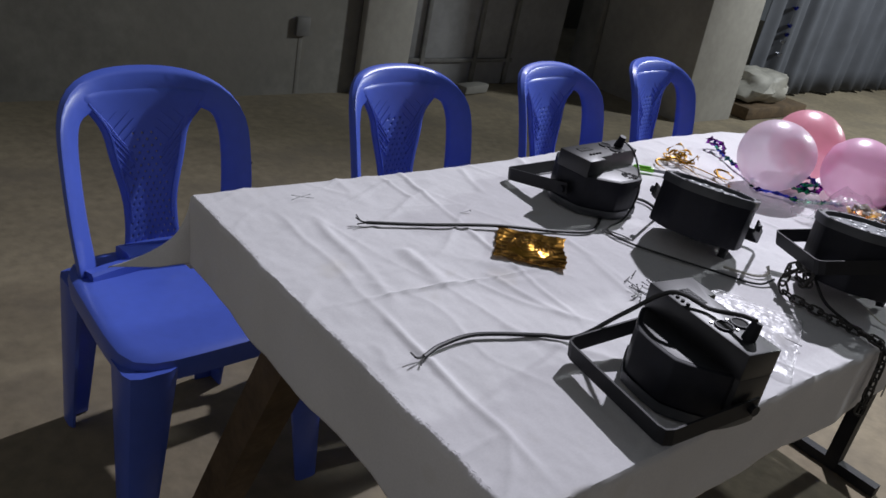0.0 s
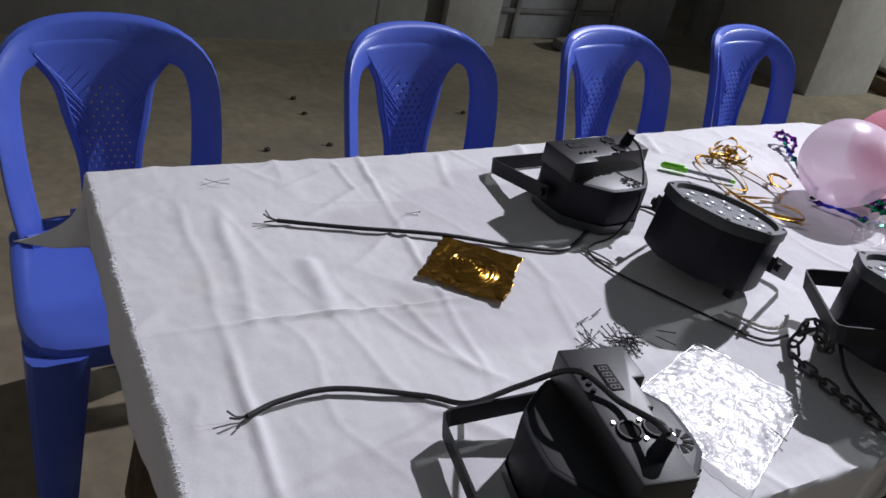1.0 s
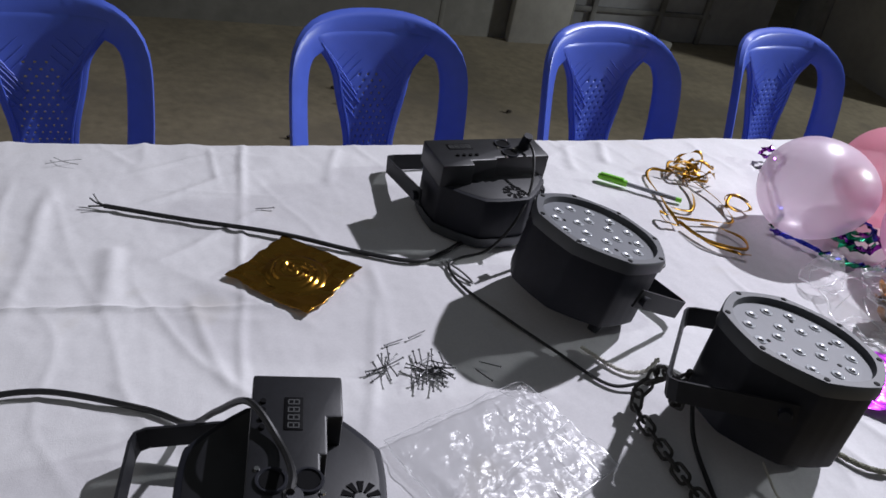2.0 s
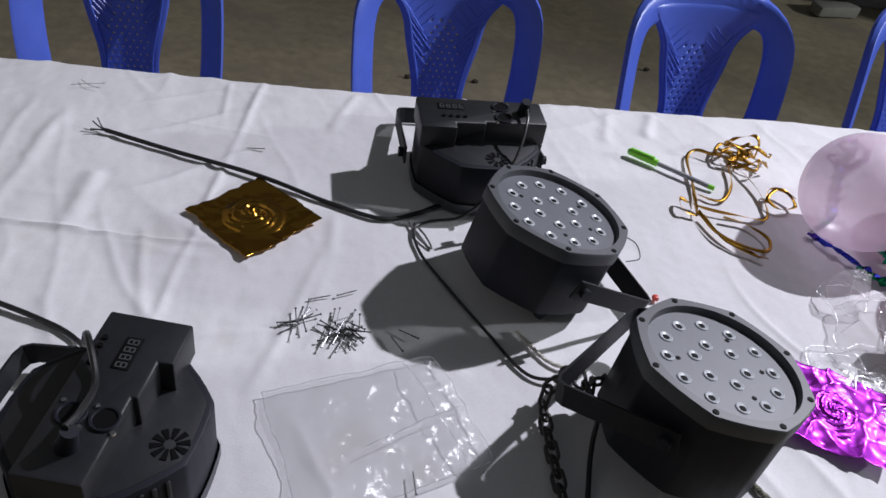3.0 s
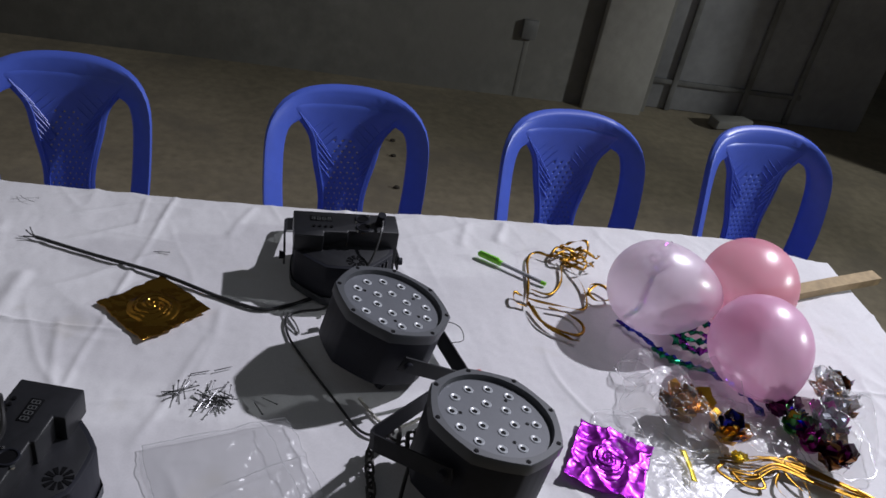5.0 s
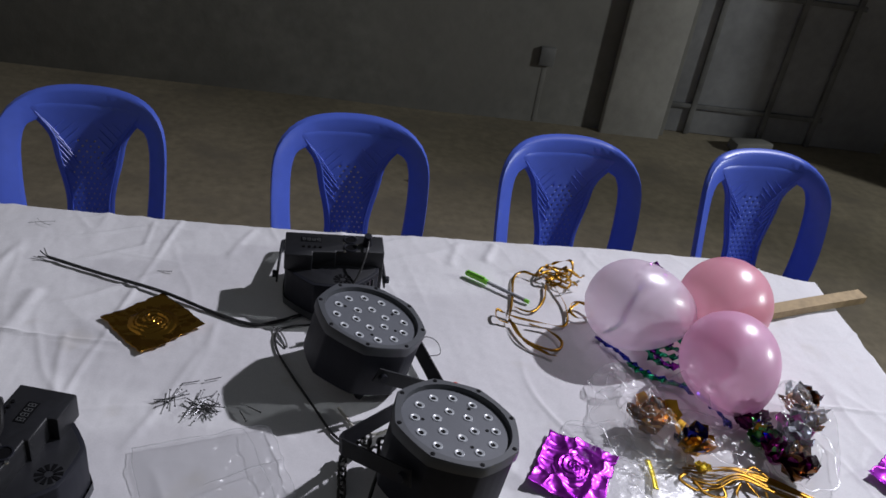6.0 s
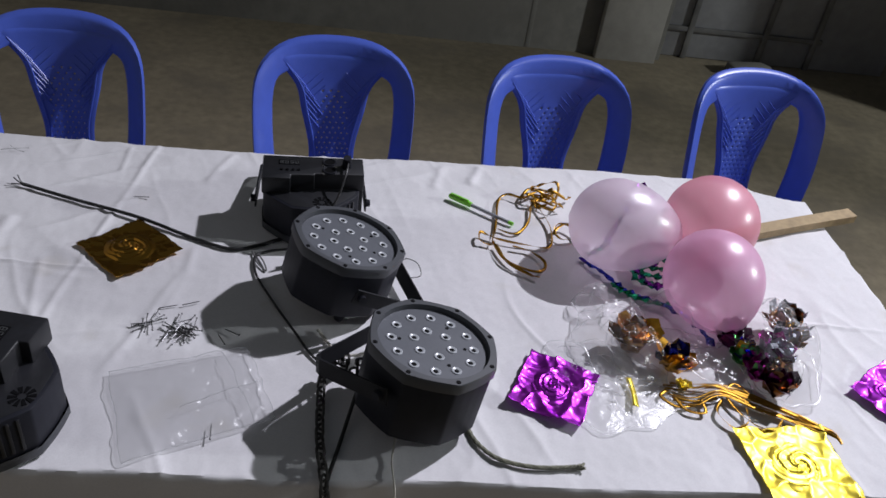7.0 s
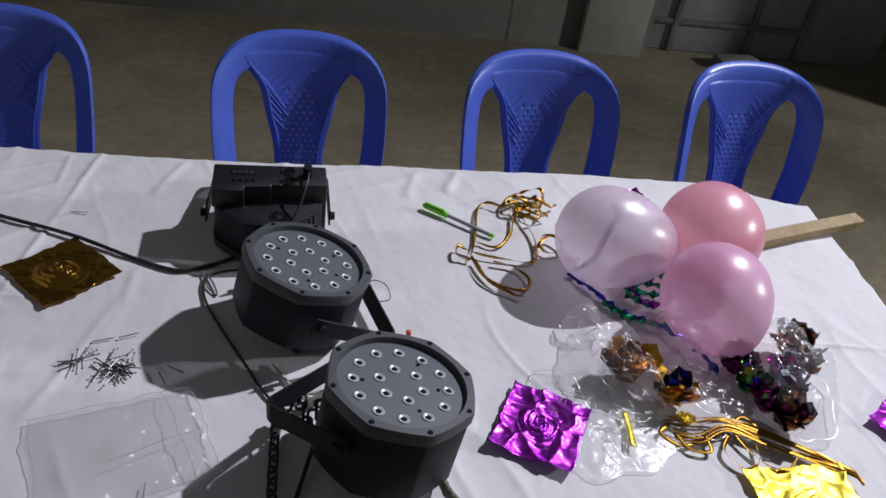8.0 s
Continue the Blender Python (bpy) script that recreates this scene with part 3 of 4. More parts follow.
    if small == 1.0:
        # the box's deep end, down the side of the housing
        add_prism(bm, [(0.060, -0.0295 * side), (0.0928, -0.0295 * side), (0.0928, 0.0275 * side), (0.060, 0.0275 * side)], 0.014, deep - 0.001, 0.002)
    box = part("control_box", bm, M_PANEL, lamp)
    for a in ((34, 41, 48, 56) if small == 1.0 else ()):
        # cooling grooves down the housing's side below the vent
        rr = flange_radius(radians(a * side)) * 0.975
        groove = add_box(bmesh.new(), (rr - 0.001, -0.0022, 0.022), (rr + 0.0022, 0.0022, deep - 0.006), 0.0008, Matrix.Rotation(radians(a * side), 4, "Z"))
        part("cooling_rib", groove, M_PANEL, housing)
    bm = add_box(bmesh.new(), (-0.060, -0.002, high -0.0005), (-0.022, 0.014, high +0.0008), 0.0004)
    display = part("display", bm, M_DARK, box, "dark digit display")
    bm = bmesh.new()
    for k in range(4):
        x0 = -0.057 + 0.009 * k
        for bx, by, cx, cy in ((0, 0, 0.001, 0.010), (0.005, 0, 0.006, 0.010), (0, 0, 0.006, 0.001), (0, 0.009, 0.006, 0.010), (0, 0.0045, 0.006, 0.0055)):
            add_box(bm, (x0 + bx, 0.001 + by, high +0.0006), (x0 + cx, 0.001 + cy, high +0.0011))
    tagged(part("digits", bm, M_PRINT, display, "pale digit segments", smooth=False), kind="stuff")
    for k in range(4):
        bm = add_disc(bmesh.new(), (-0.054 + 0.010 * k, -0.020, high +0.0008), 0.003, 0.0026, 0.003, 10)
        part("button", bm, M_DARK, box)
    for sy in (-0.010, 0.018):
        x, y0 = 0.031, sy * side
        bm = bmesh.new()
        add_sweep(bm, [Vector((x + 0.0115 * math.cos(a), y0 + 0.0115 * math.sin(a), high +0.0010)) for a in [2 * math.pi * k / 20 for k in range(21)]], ring(0.0018, 6))
        socket = part("socket", bm, M_BLACK, box)
        part("recess", add_disc(bmesh.new(), (x, y0, high +0.0005), 0.0095, 0.0095, 0.0016, 16), M_DARK, socket)
        for dx, dy in ((0.0115, 0.0115), (-0.0115, -0.0115)):
            part("screw", add_disc(bmesh.new(), (x + dx, y0 + dy, high +0.0008), 0.0028, 0.0022, 0.002, 8), M_CHROME, socket)
    # fan vent on the low side of the back
    bm = bmesh.new()
    for k in range(10):
        a = 2 * math.pi * k / 10
        m = Matrix.Translation((0.018, 0.064 * side, deep + 0.0008)) @ Matrix.Rotation(a, 4, "Z")
        add_prism_m = bmesh.new()
        add_prism(add_prism_m, [(0.0055, -0.0012), (0.0165, -0.0030), (0.0165, 0.0030), (0.0055, 0.0012)], -0.0008, 0.0004)
        add_prism_m.transform(m)
        join(bm, add_prism_m)
    part("fan_vent", bm, M_DARK, lamp, "dark radial vent slots", smooth=False)
    # cable gland
    bm = add_disc(bmesh.new(), (0.062, 0.004 * side, high + 0.010), 0.0095, 0.007, 0.026, 12, Matrix.Rotation(radians(-15 * side), 4, "X"))
    gland = part("cable_gland", bm, M_BLACK, lamp)
    box.location.y = gland.location.y = back
    # the bracket: a flat steel U on two pins
    half, wide = R + 0.012, 0.0125
    path = [Vector((-half, -0.012, 0)), Vector((-half, 0.03, 0)), Vector((-half, reach - 0.012, 0)), Vector((-half + 0.004, reach - 0.003, 0)), Vector((-half + 0.014, reach, 0)),
            Vector((half - 0.014, reach, 0)), Vector((half - 0.004, reach - 0.003, 0)), Vector((half, reach - 0.012, 0)), Vector((half, 0.03, 0)), Vector((half, -0.012, 0))]
    bm = add_sweep(bmesh.new(), path, [(-0.0015, -wide), (0.0015, -wide), (0.0015, wide), (-0.0015, wide)])
    turn = Matrix.Rotation(radians(yoke_dir), 4, "Z")
    yoke = part("bracket", bm, M_STEEL_BLACK, lamp, "flat black steel bracket", smooth=False)
    yoke.matrix_basis = Matrix.Translation((0, 0, 0.040)) @ turn @ Matrix.Rotation(radians(yoke_lift), 4, "X")
    for s in (-1, 1):
        bm = add_disc(bmesh.new(), (s * (half + 0.005), 0, 0), 0.0075, 0.0065, 0.008, 10, Matrix.Rotation(radians(90), 4, "Y"))
        part("knob", bm, M_BLACK, yoke)
    return lamp


def settle(ob, m, z):
    """Lay a thing at a pose and lower or raise it until its lowest point is at z."""
    ob.matrix_basis = m
    bpy.context.view_layer.update()
    low = min((o.matrix_world @ v.co).z for o in (ob, *ob.children_recursive) if o.type == "MESH" for v in o.data.vertices)
    ob.matrix_basis = Matrix.Translation((0, 0, z - low)) @ m


light_a = build_light("black stage light lying face down, control box and vent upward", -90 + 93 - 4, -11, -1, 0.078, 0.110, reach=0.152, back=0.010)
settle(light_a, pose(0.881, -0.220, T, 0, 0, 4), T + 0.001)
light_d = build_light("black stage light lying face down near the cloth's edge", -90 + 170 + 100, -8, 1, 0.081, 0.117, 1.0, 0.138)
settle(light_d, Matrix.Translation((0.508, -0.742, T)) @ Matrix.Rotation(radians(0.8), 4, Vector((-0.76, -0.65, 0))) @ pose(0, 0, 0, 0, 0, -100), T + 0.001)
# the two on their backs: turned over, so a swing of the bracket counts the other way
light_b = build_light("black stage light tilted on its back, grey diode face up", 0, 0, 1, 0.0962, 0.0972, 0.7, 0.122, 6.5)
lie_b = Euler((radians(-4), radians(12), 0)).to_matrix().to_4x4()
settle(light_b, Matrix.Translation((0.956, -0.433, 0.86)) @ lie_b @ pose(0, 0, 0, 180, 0, -72), T + 0.001)
light_c = build_light("black stage light on its back with a chained bracket", 0, 0, 1, 0.1105, 0.1120, 0.7, phase=10.5)
lie_c = Euler((radians(-5), radians(8), 0)).to_matrix().to_4x4()
settle(light_c, Matrix.Translation((1.0765, -0.682, 0.88)) @ lie_c @ pose(0, 0, 0, 180, 0, -50), T + 0.001)
for lamp, aim, lift, spin in ((light_b, 18, -14, -72), (light_c, 138, -15, -50)):
    for ob in lamp.children:
        if ob.name.startswith("bracket"):
            ob.matrix_basis = Matrix.Translation((0, 0, 0.045)) @ Matrix.Rotation(radians(spin - aim - 90), 4, "Z") @ Matrix.Rotation(radians(-lift), 4, "X")

bm = add_box(bmesh.new(), (1.104, -0.460, T + 0.001), (1.112, -0.452, T + 0.008), 0.002)
tagged(part("red_cap", bm, M_RED), "small red plastic cap at a light's bracket", "cap")

# ---- balloons ----


def balloon(x, y, r, mat, label, lean, stretch=1.08):
    ob = holder("balloon", pose(x, y, T) @ pose(0, 0, 0, *lean), label, "balloon", "pink balloons")
    bm = bmesh.new()
    bmesh.ops.create_uvsphere(bm, u_segments=48, v_segments=36, radius=r)
    for v in bm.verts:
        s = v.co.z / r
        if s < 0:
            # the half towards the knot is drawn out to a soft point
            draw = 1 - 0.16 * (stretch - 0.8) * s * s - 0.10 * s ** 4
            v.co.x *= draw
            v.co.y *= draw
            v.co.z *= stretch + 0.05 * s * s
        elif s > 0.985:
            v.co.z += 0.0022 * smoothstep(0.985, 1.0, s)
    skin = part("skin", bm, mat, ob)
    bm = add_disc(bmesh.new(), (0, 0, -r * (stretch + 0.05) - 0.004), 0.0075, 0.003, 0.011, 12)
    part("knot", bm, mat, ob)
    settle(ob, pose(x, y, T) @ pose(0, 0, 0, *lean), T + 0.001)
    return ob


balloon(1.438, -0.290, 0.085, M_BALLOON_PALE, "pale pink pearly balloon lying on the cloth", (86, 0, -97), 1.45)
balloon(1.629, -0.266, 0.089, M_BALLOON_ROSE, "rose pink balloon behind two paler ones", (100, 0, 160))
balloon(1.577, -0.435, 0.084, M_BALLOON_PINK, "pink pearly balloon beside the clear bag", (58, 0, 197), 1.14)

# ---- cables ----


def cable(name, points, label, mat=None, r=0.0032, group="", frayed=True, ends=(0,)):
    """A round cable with bared wires splayed at its ends."""
    ob = holder(name, pose(0, 0, 0), label, "cable", group)
    cord("sheath", points, r, mat or M_RUBBER, ob)
    if frayed:
        for e in ends:
            p, q = Vector(points[e]), Vector(points[1 if e == 0 else -2])
            d = (p - q).normalized()
            side = d.cross(Vector((0, 0, 1)))
            for k, (a, up) in enumerate(((-0.5, 0.05), (0.05, 0.22), (0.55, 0.1))):
                w = (d + side * a + Vector((0, 0, up))).normalized()
                path = [p - d * 0.004, p + w * 0.010, p + w * 0.020 + Vector((0, 0, 0.004 * k))]
                cord("wire", path, 0.0012, M_WIRE if k == 2 else M_RUBBER, ob, steps=4, n=6)
    return ob


Z = T + 0.0036
cable("power_cable", [(0.355, -0.180, Z + 0.001), (0.45, -0.214, Z), (0.579, -0.262, Z + 0.003), (0.68, -0.308, Z), (0.753, -0.334, Z), (0.80, -0.316, Z), (0.84, -0.291, Z), (0.92, -0.262, Z), (0.985, -0.240, Z), (1.012, -0.258, Z), (1.005, -0.300, Z), (0.985, -0.335, Z)],
      "black power cable with a frayed end across the cloth")
cable("power_cable", [(0.208, -0.542, Z), (0.248, -0.530, Z + 0.001), (0.310, -0.530, Z + 0.002), (0.40, -0.565, Z), (0.440, -0.598, Z + 0.008), (0.462, -0.645, Z + 0.070), (0.484, -0.690, Z + 0.124), (0.503, -0.738, Z + 0.122), (0.505, -0.780, Z + 0.136), (0.500, -0.802, Z + 0.142)],
      "black power cable with a frayed end beside the light")
cable("signal_cable", [(0.945, -0.214, T + 0.126), (0.942, -0.245, T + 0.118), (0.928, -0.284, T + 0.088), (0.900, -0.316, T + 0.055), (0.862, -0.328, T + 0.014), (0.818, -0.332, Z), (0.796, -0.352, Z), (0.803, -0.40, Z), (0.835, -0.462, Z), (0.875, -0.530, Z), (0.918, -0.597, Z), (0.96, -0.607, Z + 0.006)],
      "black cable running between two stage lights", r=0.0021, frayed=False)
cable("thin_cable", [(0.790, -0.338, Z), (0.800, -0.365, Z - 0.001), (0.818, -0.388, Z - 0.001), (0.812, -0.366, Z), (0.797, -0.338, Z)], "thin grey loop of wire beside a black cable", r=0.0014, frayed=False, mat=M_WIRE)
cable("thin_cable", [(0.985, -0.66, T + 0.04), (0.972, -0.70, T + 0.012), (0.958, -0.76, Z), (0.947, -0.81, Z), (0.945, -0.826, T - 0.01), (0.950, -0.829, T - 0.13)], "thin black cable hanging over the table edge", r=0.0028, frayed=False)
cable("thin_cable", [(1.035, -0.745, T + 0.012), (1.03, -0.78, Z), (1.032, -0.812, Z), (1.035, -0.826, T - 0.02), (1.035, -0.829, T - 0.12)], "thin pale cord hanging over the table edge", r=0.0014, frayed=False, mat=M_WHITE_CORD)


def twisted(name, points, r, mat, label, strands=3, turns=18):
    """A laid cord of a few strands, with a frayed end."""
    ob = holder(name, pose(0, 0, 0), label, "cord")
    path = smooth_path(points, 14)
    n = len(path)
    for s in range(strands):
        pts = []
        for i, p in enumerate(path):
            d = (path[min(i + 1, n - 1)] - path[max(i - 1, 0)]).normalized()
            side = d.cross(Vector((0, 0, 1))).normalized()
            top = side.cross(d)
            a = 2 * math.pi * (turns * i / n + s / strands)
            loose = 1 + 1.5 * smoothstep(0.93, 1.0, i / n)
            pts.append(p + (side * math.cos(a) + top * math.sin(a)) * r * 0.55 * loose)
        part("strand", add_sweep(bmesh.new(), pts, ring(r * 0.6, 6)), mat, ob)
    return ob


twisted("cord", [(1.128, -0.690, T + 0.02), (1.138, -0.715, Z), (1.150, -0.745, Z), (1.178, -0.772, Z), (1.23, -0.784, Z), (1.298, -0.780, Z)], 0.0034, M_ROPE, "grey green braided cord with a frayed end")
twisted("cord", [(0.915, -0.53, Z), (0.945, -0.575, Z), (0.975, -0.585, Z + 0.002), (1.005, -0.568, Z + 0.003)], 0.0028, M_WHITE_CORD, "short white cord between two stage lights")
cable("wire_loop", [(1.036, -0.428, T + 0.060), (1.050, -0.414, T + 0.068), (1.070, -0.422, T + 0.066), (1.076, -0.438, T + 0.054), (1.058, -0.442, T + 0.050)], "thin steel wire loop on a bracket", r=0.0008, frayed=False, mat=M_CHROME)

# the chain on the bracket
chain = holder("chain", pose(0, 0, 0), "black steel link chain hanging from a bracket", "chain")
way = smooth_path([(0.952, -0.640, T + 0.048), (0.938, -0.632, T + 0.030), (0.928, -0.645, T + 0.012), (0.929, -0.70, T + 0.009), (0.932, -0.76, T + 0.009), (0.940, -0.812, T + 0.009), (0.943, -0.828, T - 0.006), (0.944, -0.832, T - 0.06), (0.944, -0.833, T - 0.14)], 40)
length, marks = 0.0, [way[0]]
for a, b in zip(way, way[1:]):
    length += (b - a).length
    if length >= 0.0165:
        marks.append(b)
        length = 0.0
bm = bmesh.new()
loop = []
for k in range(20):
    a = 2 * math.pi * k / 20
    loop.append(Vector((0.0066 * math.cos(a) + math.copysign(0.0058, math.cos(a)), 0.0066 * math.sin(a), 0)))
rows = []
for k, p in enumerate(loop):
    d = (loop[(k + 1) % 20] - loop[k - 1]).normalized()
    side = d.cross(Vector((0, 0, 1)))
    rows.append([bm.verts.new(p + side * a + Vector((0, 0, b))) for a, b in ring(0.0022, 5)])
for k in range(20):
    for j in range(5):
        bm.faces.new((rows[k][j], rows[k][(j + 1) % 5], rows[(k + 1) % 20][(j + 1) % 5], rows[(k + 1) % 20][j]))
bmesh.ops.recalc_face_normals(bm, faces=bm.faces[:])
link = part("link", bm, M_RUST, chain)
for k, (a, b) in enumerate(zip(marks, marks[1:])):
    ob = link if k == 0 else new("link", link.data)
    ob.parent = chain
    turn = (b - a).to_track_quat("X", "Z").to_matrix().to_4x4()
    ob.matrix_basis = Matrix.Translation((a + b) / 2) @ turn @ Matrix.Rotation(radians(45 + 90 * (k % 2)), 4, "X")
for k in range(11):
    a = 2 * math.pi * k / 7.5
    ob = new("link", link.data)
    ob.parent = chain
    ob.matrix_basis = Matrix.Translation((0.950 + 0.004 * k, -0.642 - 0.0015 * k + 0.015 * math.cos(a), T + 0.040 + 0.016 * math.sin(a))) @ Matrix.Rotation(a + math.pi / 2, 4, "X") @ Matrix.Rotation(radians(90), 4, "Z") @ Matrix.Rotation(radians(90 * (k % 2)), 4, "X")

# ---- foil squares ----


def crumple(x, y, seed, size):
    """Flat facets between sharp creases, about one high."""
    near = noise.voronoi(Vector((x / size, y / size, seed)), distance_metric="DISTANCE")[0]
    return near[0] - 0.35 * near[1]


def foil_square(x, y, size, turn, mat, label, seed, crinkle, rise, squash=1.0, facet=0.022, lift=0.012):
    """A flat square of thin foil with a gathered, swirled rose pressed up in its middle."""
    def sheet(u, v):
        px, py = (u - 0.5) * size, (v - 0.5) * size * squash
        r = math.hypot(px, py) / size
        wave = 0.005 * noise.noise(Vector((u * 3, v * 3, seed))) + 0.0025 * noise.noise(Vector((u * 11, v * 11, seed + 5)))
        h = crinkle * (crumple(px, py, seed, facet) + 0.15 * crumple(px, py, seed + 3, facet * 0.45))
        h += lift * max(0, r - 0.40) * (1 + 1.5 * noise.noise(Vector((u * 3, v * 3, seed + 3))))
        return (px + wave, py - wave, 0.0035 + max(-0.0015, h))

    def rose(u, v):
        a, r = 2 * math.pi * u, 0.34 * v
        wob = 1 + 0.06 * noise.noise(Vector((math.cos(a) * 2, math.sin(a) * 2, seed)))
        px, py = r * size * wob * math.cos(a), r * size * wob * math.sin(a)
        arm = a + 9.0 * r / 0.34 + 1.2 * noise.noise(Vector((px * 40, py * 40, seed)))
        petals = abs(math.sin(1.5 * arm)) ** 0.7 + 0.5 * abs(math.sin(2.5 * arm + 1.3))
        h = rise * (1 - v ** 4) * (0.45 + 0.55 * petals) + 0.35 * crinkle * crumple(px, py, seed + 7, facet * 0.6) * (1 - v ** 6)
        return (px, py, 0.0042 + max(0, h))

    ob = part("foil_square", add_grid(bmesh.new(), 64, 64, sheet), mat, smooth=True)
    s = ob.modifiers.new("thickness", "SOLIDIFY")
    s.thickness = 0.0003
    part("swirl", add_grid(bmesh.new(), 72, 26, rose), mat, ob, "gathered swirl in the foil's middle")
    ob.matrix_basis = pose(x, y, T, 0, 0, turn)
    return tagged(ob, label, "foil", "foil squares")


foil_square(0.586, -0.350, 0.122, 45, M_GOLD, "gold foil square with a gathered swirl in its middle", 1.3, 0.0020, 0.0050)
foil_square(1.280, -0.633, 0.113, -26, M_PURPLE, "crinkled purple foil square with a swirled centre", 5.1, 0.0120, 0.0045, squash=1.12, facet=0.036)
foil_square(1.621, -0.766, 0.142, 5, M_YELLOW, "crinkled bright gold foil square at the cloth's edge", 8.4, 0.0100, 0.0045, facet=0.036)
foil_square(1.858, -0.618, 0.115, 35, M_PURPLE, "crinkled purple foil square near the table end", 3.7, 0.0120, 0.0045, facet=0.036)

# ---- pen ----
a, b = Vector((1.152, -0.110, T + 0.008)), Vector((1.273, -0.196, T + 0.006))
pen = holder("ballpoint_pen", pose(0, 0, 0), "green-capped ballpoint pen with a clear barrel", "pen")
d = (b - a).normalized()
part("barrel", add_sweep(bmesh.new(), [a + d * 0.03, a + d * 0.09, b - d * 0.006], ring(0.0037, 6)), material("smoky_clear_barrel", (0.30, 0.31, 0.34), 0.15, coat=0.5), pen)
part("cap", add_sweep(bmesh.new(), [a, a + d * 0.004, a + d * 0.03, a + d * 0.052], lambda f: ring(0.0035 if f < 0.1 else 0.0058, 12)), M_GREEN, pen, "green pen cap")
part("clip", add_sweep(bmesh.new(), [a + d * 0.004 + Vector((0, 0, 0.0065)), a + d * 0.045 + Vector((0, 0, 0.0075))], [(-0.0016, -0.001), (0.0016, -0.001), (0.0016, 0.001), (-0.0016, 0.001)]), M_GREEN, pen)
part("end_plug", add_sweep(bmesh.new(), [b - d * 0.010, b - d * 0.002, b], ring(0.0041, 10)), M_GREEN, pen, "green end plug")

# ---- wooden stick ----
p, q = Vector((1.72, -0.190, T + 0.011)), Vector((2.045, -0.074, T + 0.013))
bm = add_sweep(bmesh.new(), [p, p.lerp(q, 0.3), p.lerp(q, 0.6) + Vector((0, 0, 0.001)), p.lerp(q, 0.97), q], [(-0.014, -0.010), (0.014, -0.010), (0.015, 0.008), (-0.013, 0.010)])
tagged(part("wooden_stick", bm, M_WOOD, smooth=False), "raw wooden stick sticking out past the table end", "stick")

# ---- nails ----
bm = bmesh.new()
add_disc(bm, (0, 0, 0.012), 0.0008, 0.0008, 0.024, 6)
add_disc(bm, (0, 0, 0.0245), 0.0015, 0.0015, 0.0007, 8)
add_disc(bm, (0, 0, -0.0015), 0.0001, 0.0008, 0.003, 6)
nail = part("nail", bm, M_NAIL)
rnd = random.Random(5)
piles = [(0.705, -0.545, 0.026, 34), (0.660, -0.535, 0.012, 11)]
spots = [(x + rnd.gauss(0, s * 0.34), y + rnd.gauss(0, s * 0.28), rnd.uniform(0.003, 0.008), rnd.uniform(0, 360), rnd.uniform(84, 96)) for x, y, s, n in piles for _ in range(n)]
spots += [(0.690, -0.490, 0.003, -70, 90), (0.722, -0.478, 0.003, -65, 90), (0.556, -0.192, 0.003, 95, 90), (0.765, -0.552, 0.003, 30, 88), (0.775, -0.540, 0.003, 60, 88), (0.785, -0.735, 0.006, 5, 88)]
for k, (x, y, z, turn, tip) in enumerate(spots):
    ob = nail if k == 0 else new("nail", nail.data)
    ob.matrix_basis = pose(x, y, T + z, tip, 0, turn)
    tagged(ob, "small bright steel nail loose on the cloth", "nail", "loose nails")

# ---- clear plastic bags ----


def quad_place(corners, lift, seed, rough):
    c = [Vector(p) for p in corners]

    def place(u, v):
        p = (c[0] * (1 - u) + c[1] * u) * (1 - v) + (c[3] * (1 - u) + c[2] * u) * v
        edge = min(u, 1 - u, v, 1 - v)
        wob = 0.004 * noise.noise(Vector((u * 2.5, v * 2.5, 2.2))) + 0.0025 * noise.noise(Vector((u * 9, v * 9, 4.1)))
        h = lift * min(1, edge * 6) + rough * max(0, crumple(p.x, p.y * 0.7, seed, 0.034) + 0.5 * crumple(p.x, p.y, seed + 2, 0.013))
        return (p.x + wob, p.y + wob, T + 0.003 + h)
    return place


def clear_bag(name, corners, label, lift, seed, rough, n=90):
    ob = holder(name, pose(0, 0, 0), label, "plastic bag")
    front = quad_place(corners, lift, seed, rough)
    part("front_sheet", add_grid(bmesh.new(), n, n, front), M_FILM, ob)
    part("back_sheet", add_grid(bmesh.new(), n, n, quad_place(corners, 0.0, seed + 4, rough * 0.3)), M_FILM, ob)
    # folded edges and two pressed creases
    flat = [(-0.0006, -0.0002), (0.0006, -0.0002), (0.0006, 0.0003), (-0.0006, 0.0003)]
    for a, b in (((0, 0), (1, 0)), ((1, 0), (1, 1)), ((1, 1), (0, 1)), ((0, 1), (0, 0)), ((0.80, 0.02), (0.86, 0.98)), ((0.42, 0.62), (0.98, 0.52))):
        path = [Vector(front(a[0] + (b[0] - a[0]) * k / 24, a[1] + (b[1] - a[1]) * k / 24)) + Vector((0, 0, 0.0012)) for k in range(25)]
        part("folded_edge", add_sweep(bmesh.new(), path, flat), M_SEAM, ob)
    return ob


clear_bag("plastic_bag", [(0.628, -0.646, 0), (0.811, -0.580, 0), (0.868, -0.717, 0), (0.684, -0.803, 0)], "empty clear plastic bag lying flat and wrinkled", 0.006, 2.2, 0.0075)

# ---- the bag of foil rosettes ----


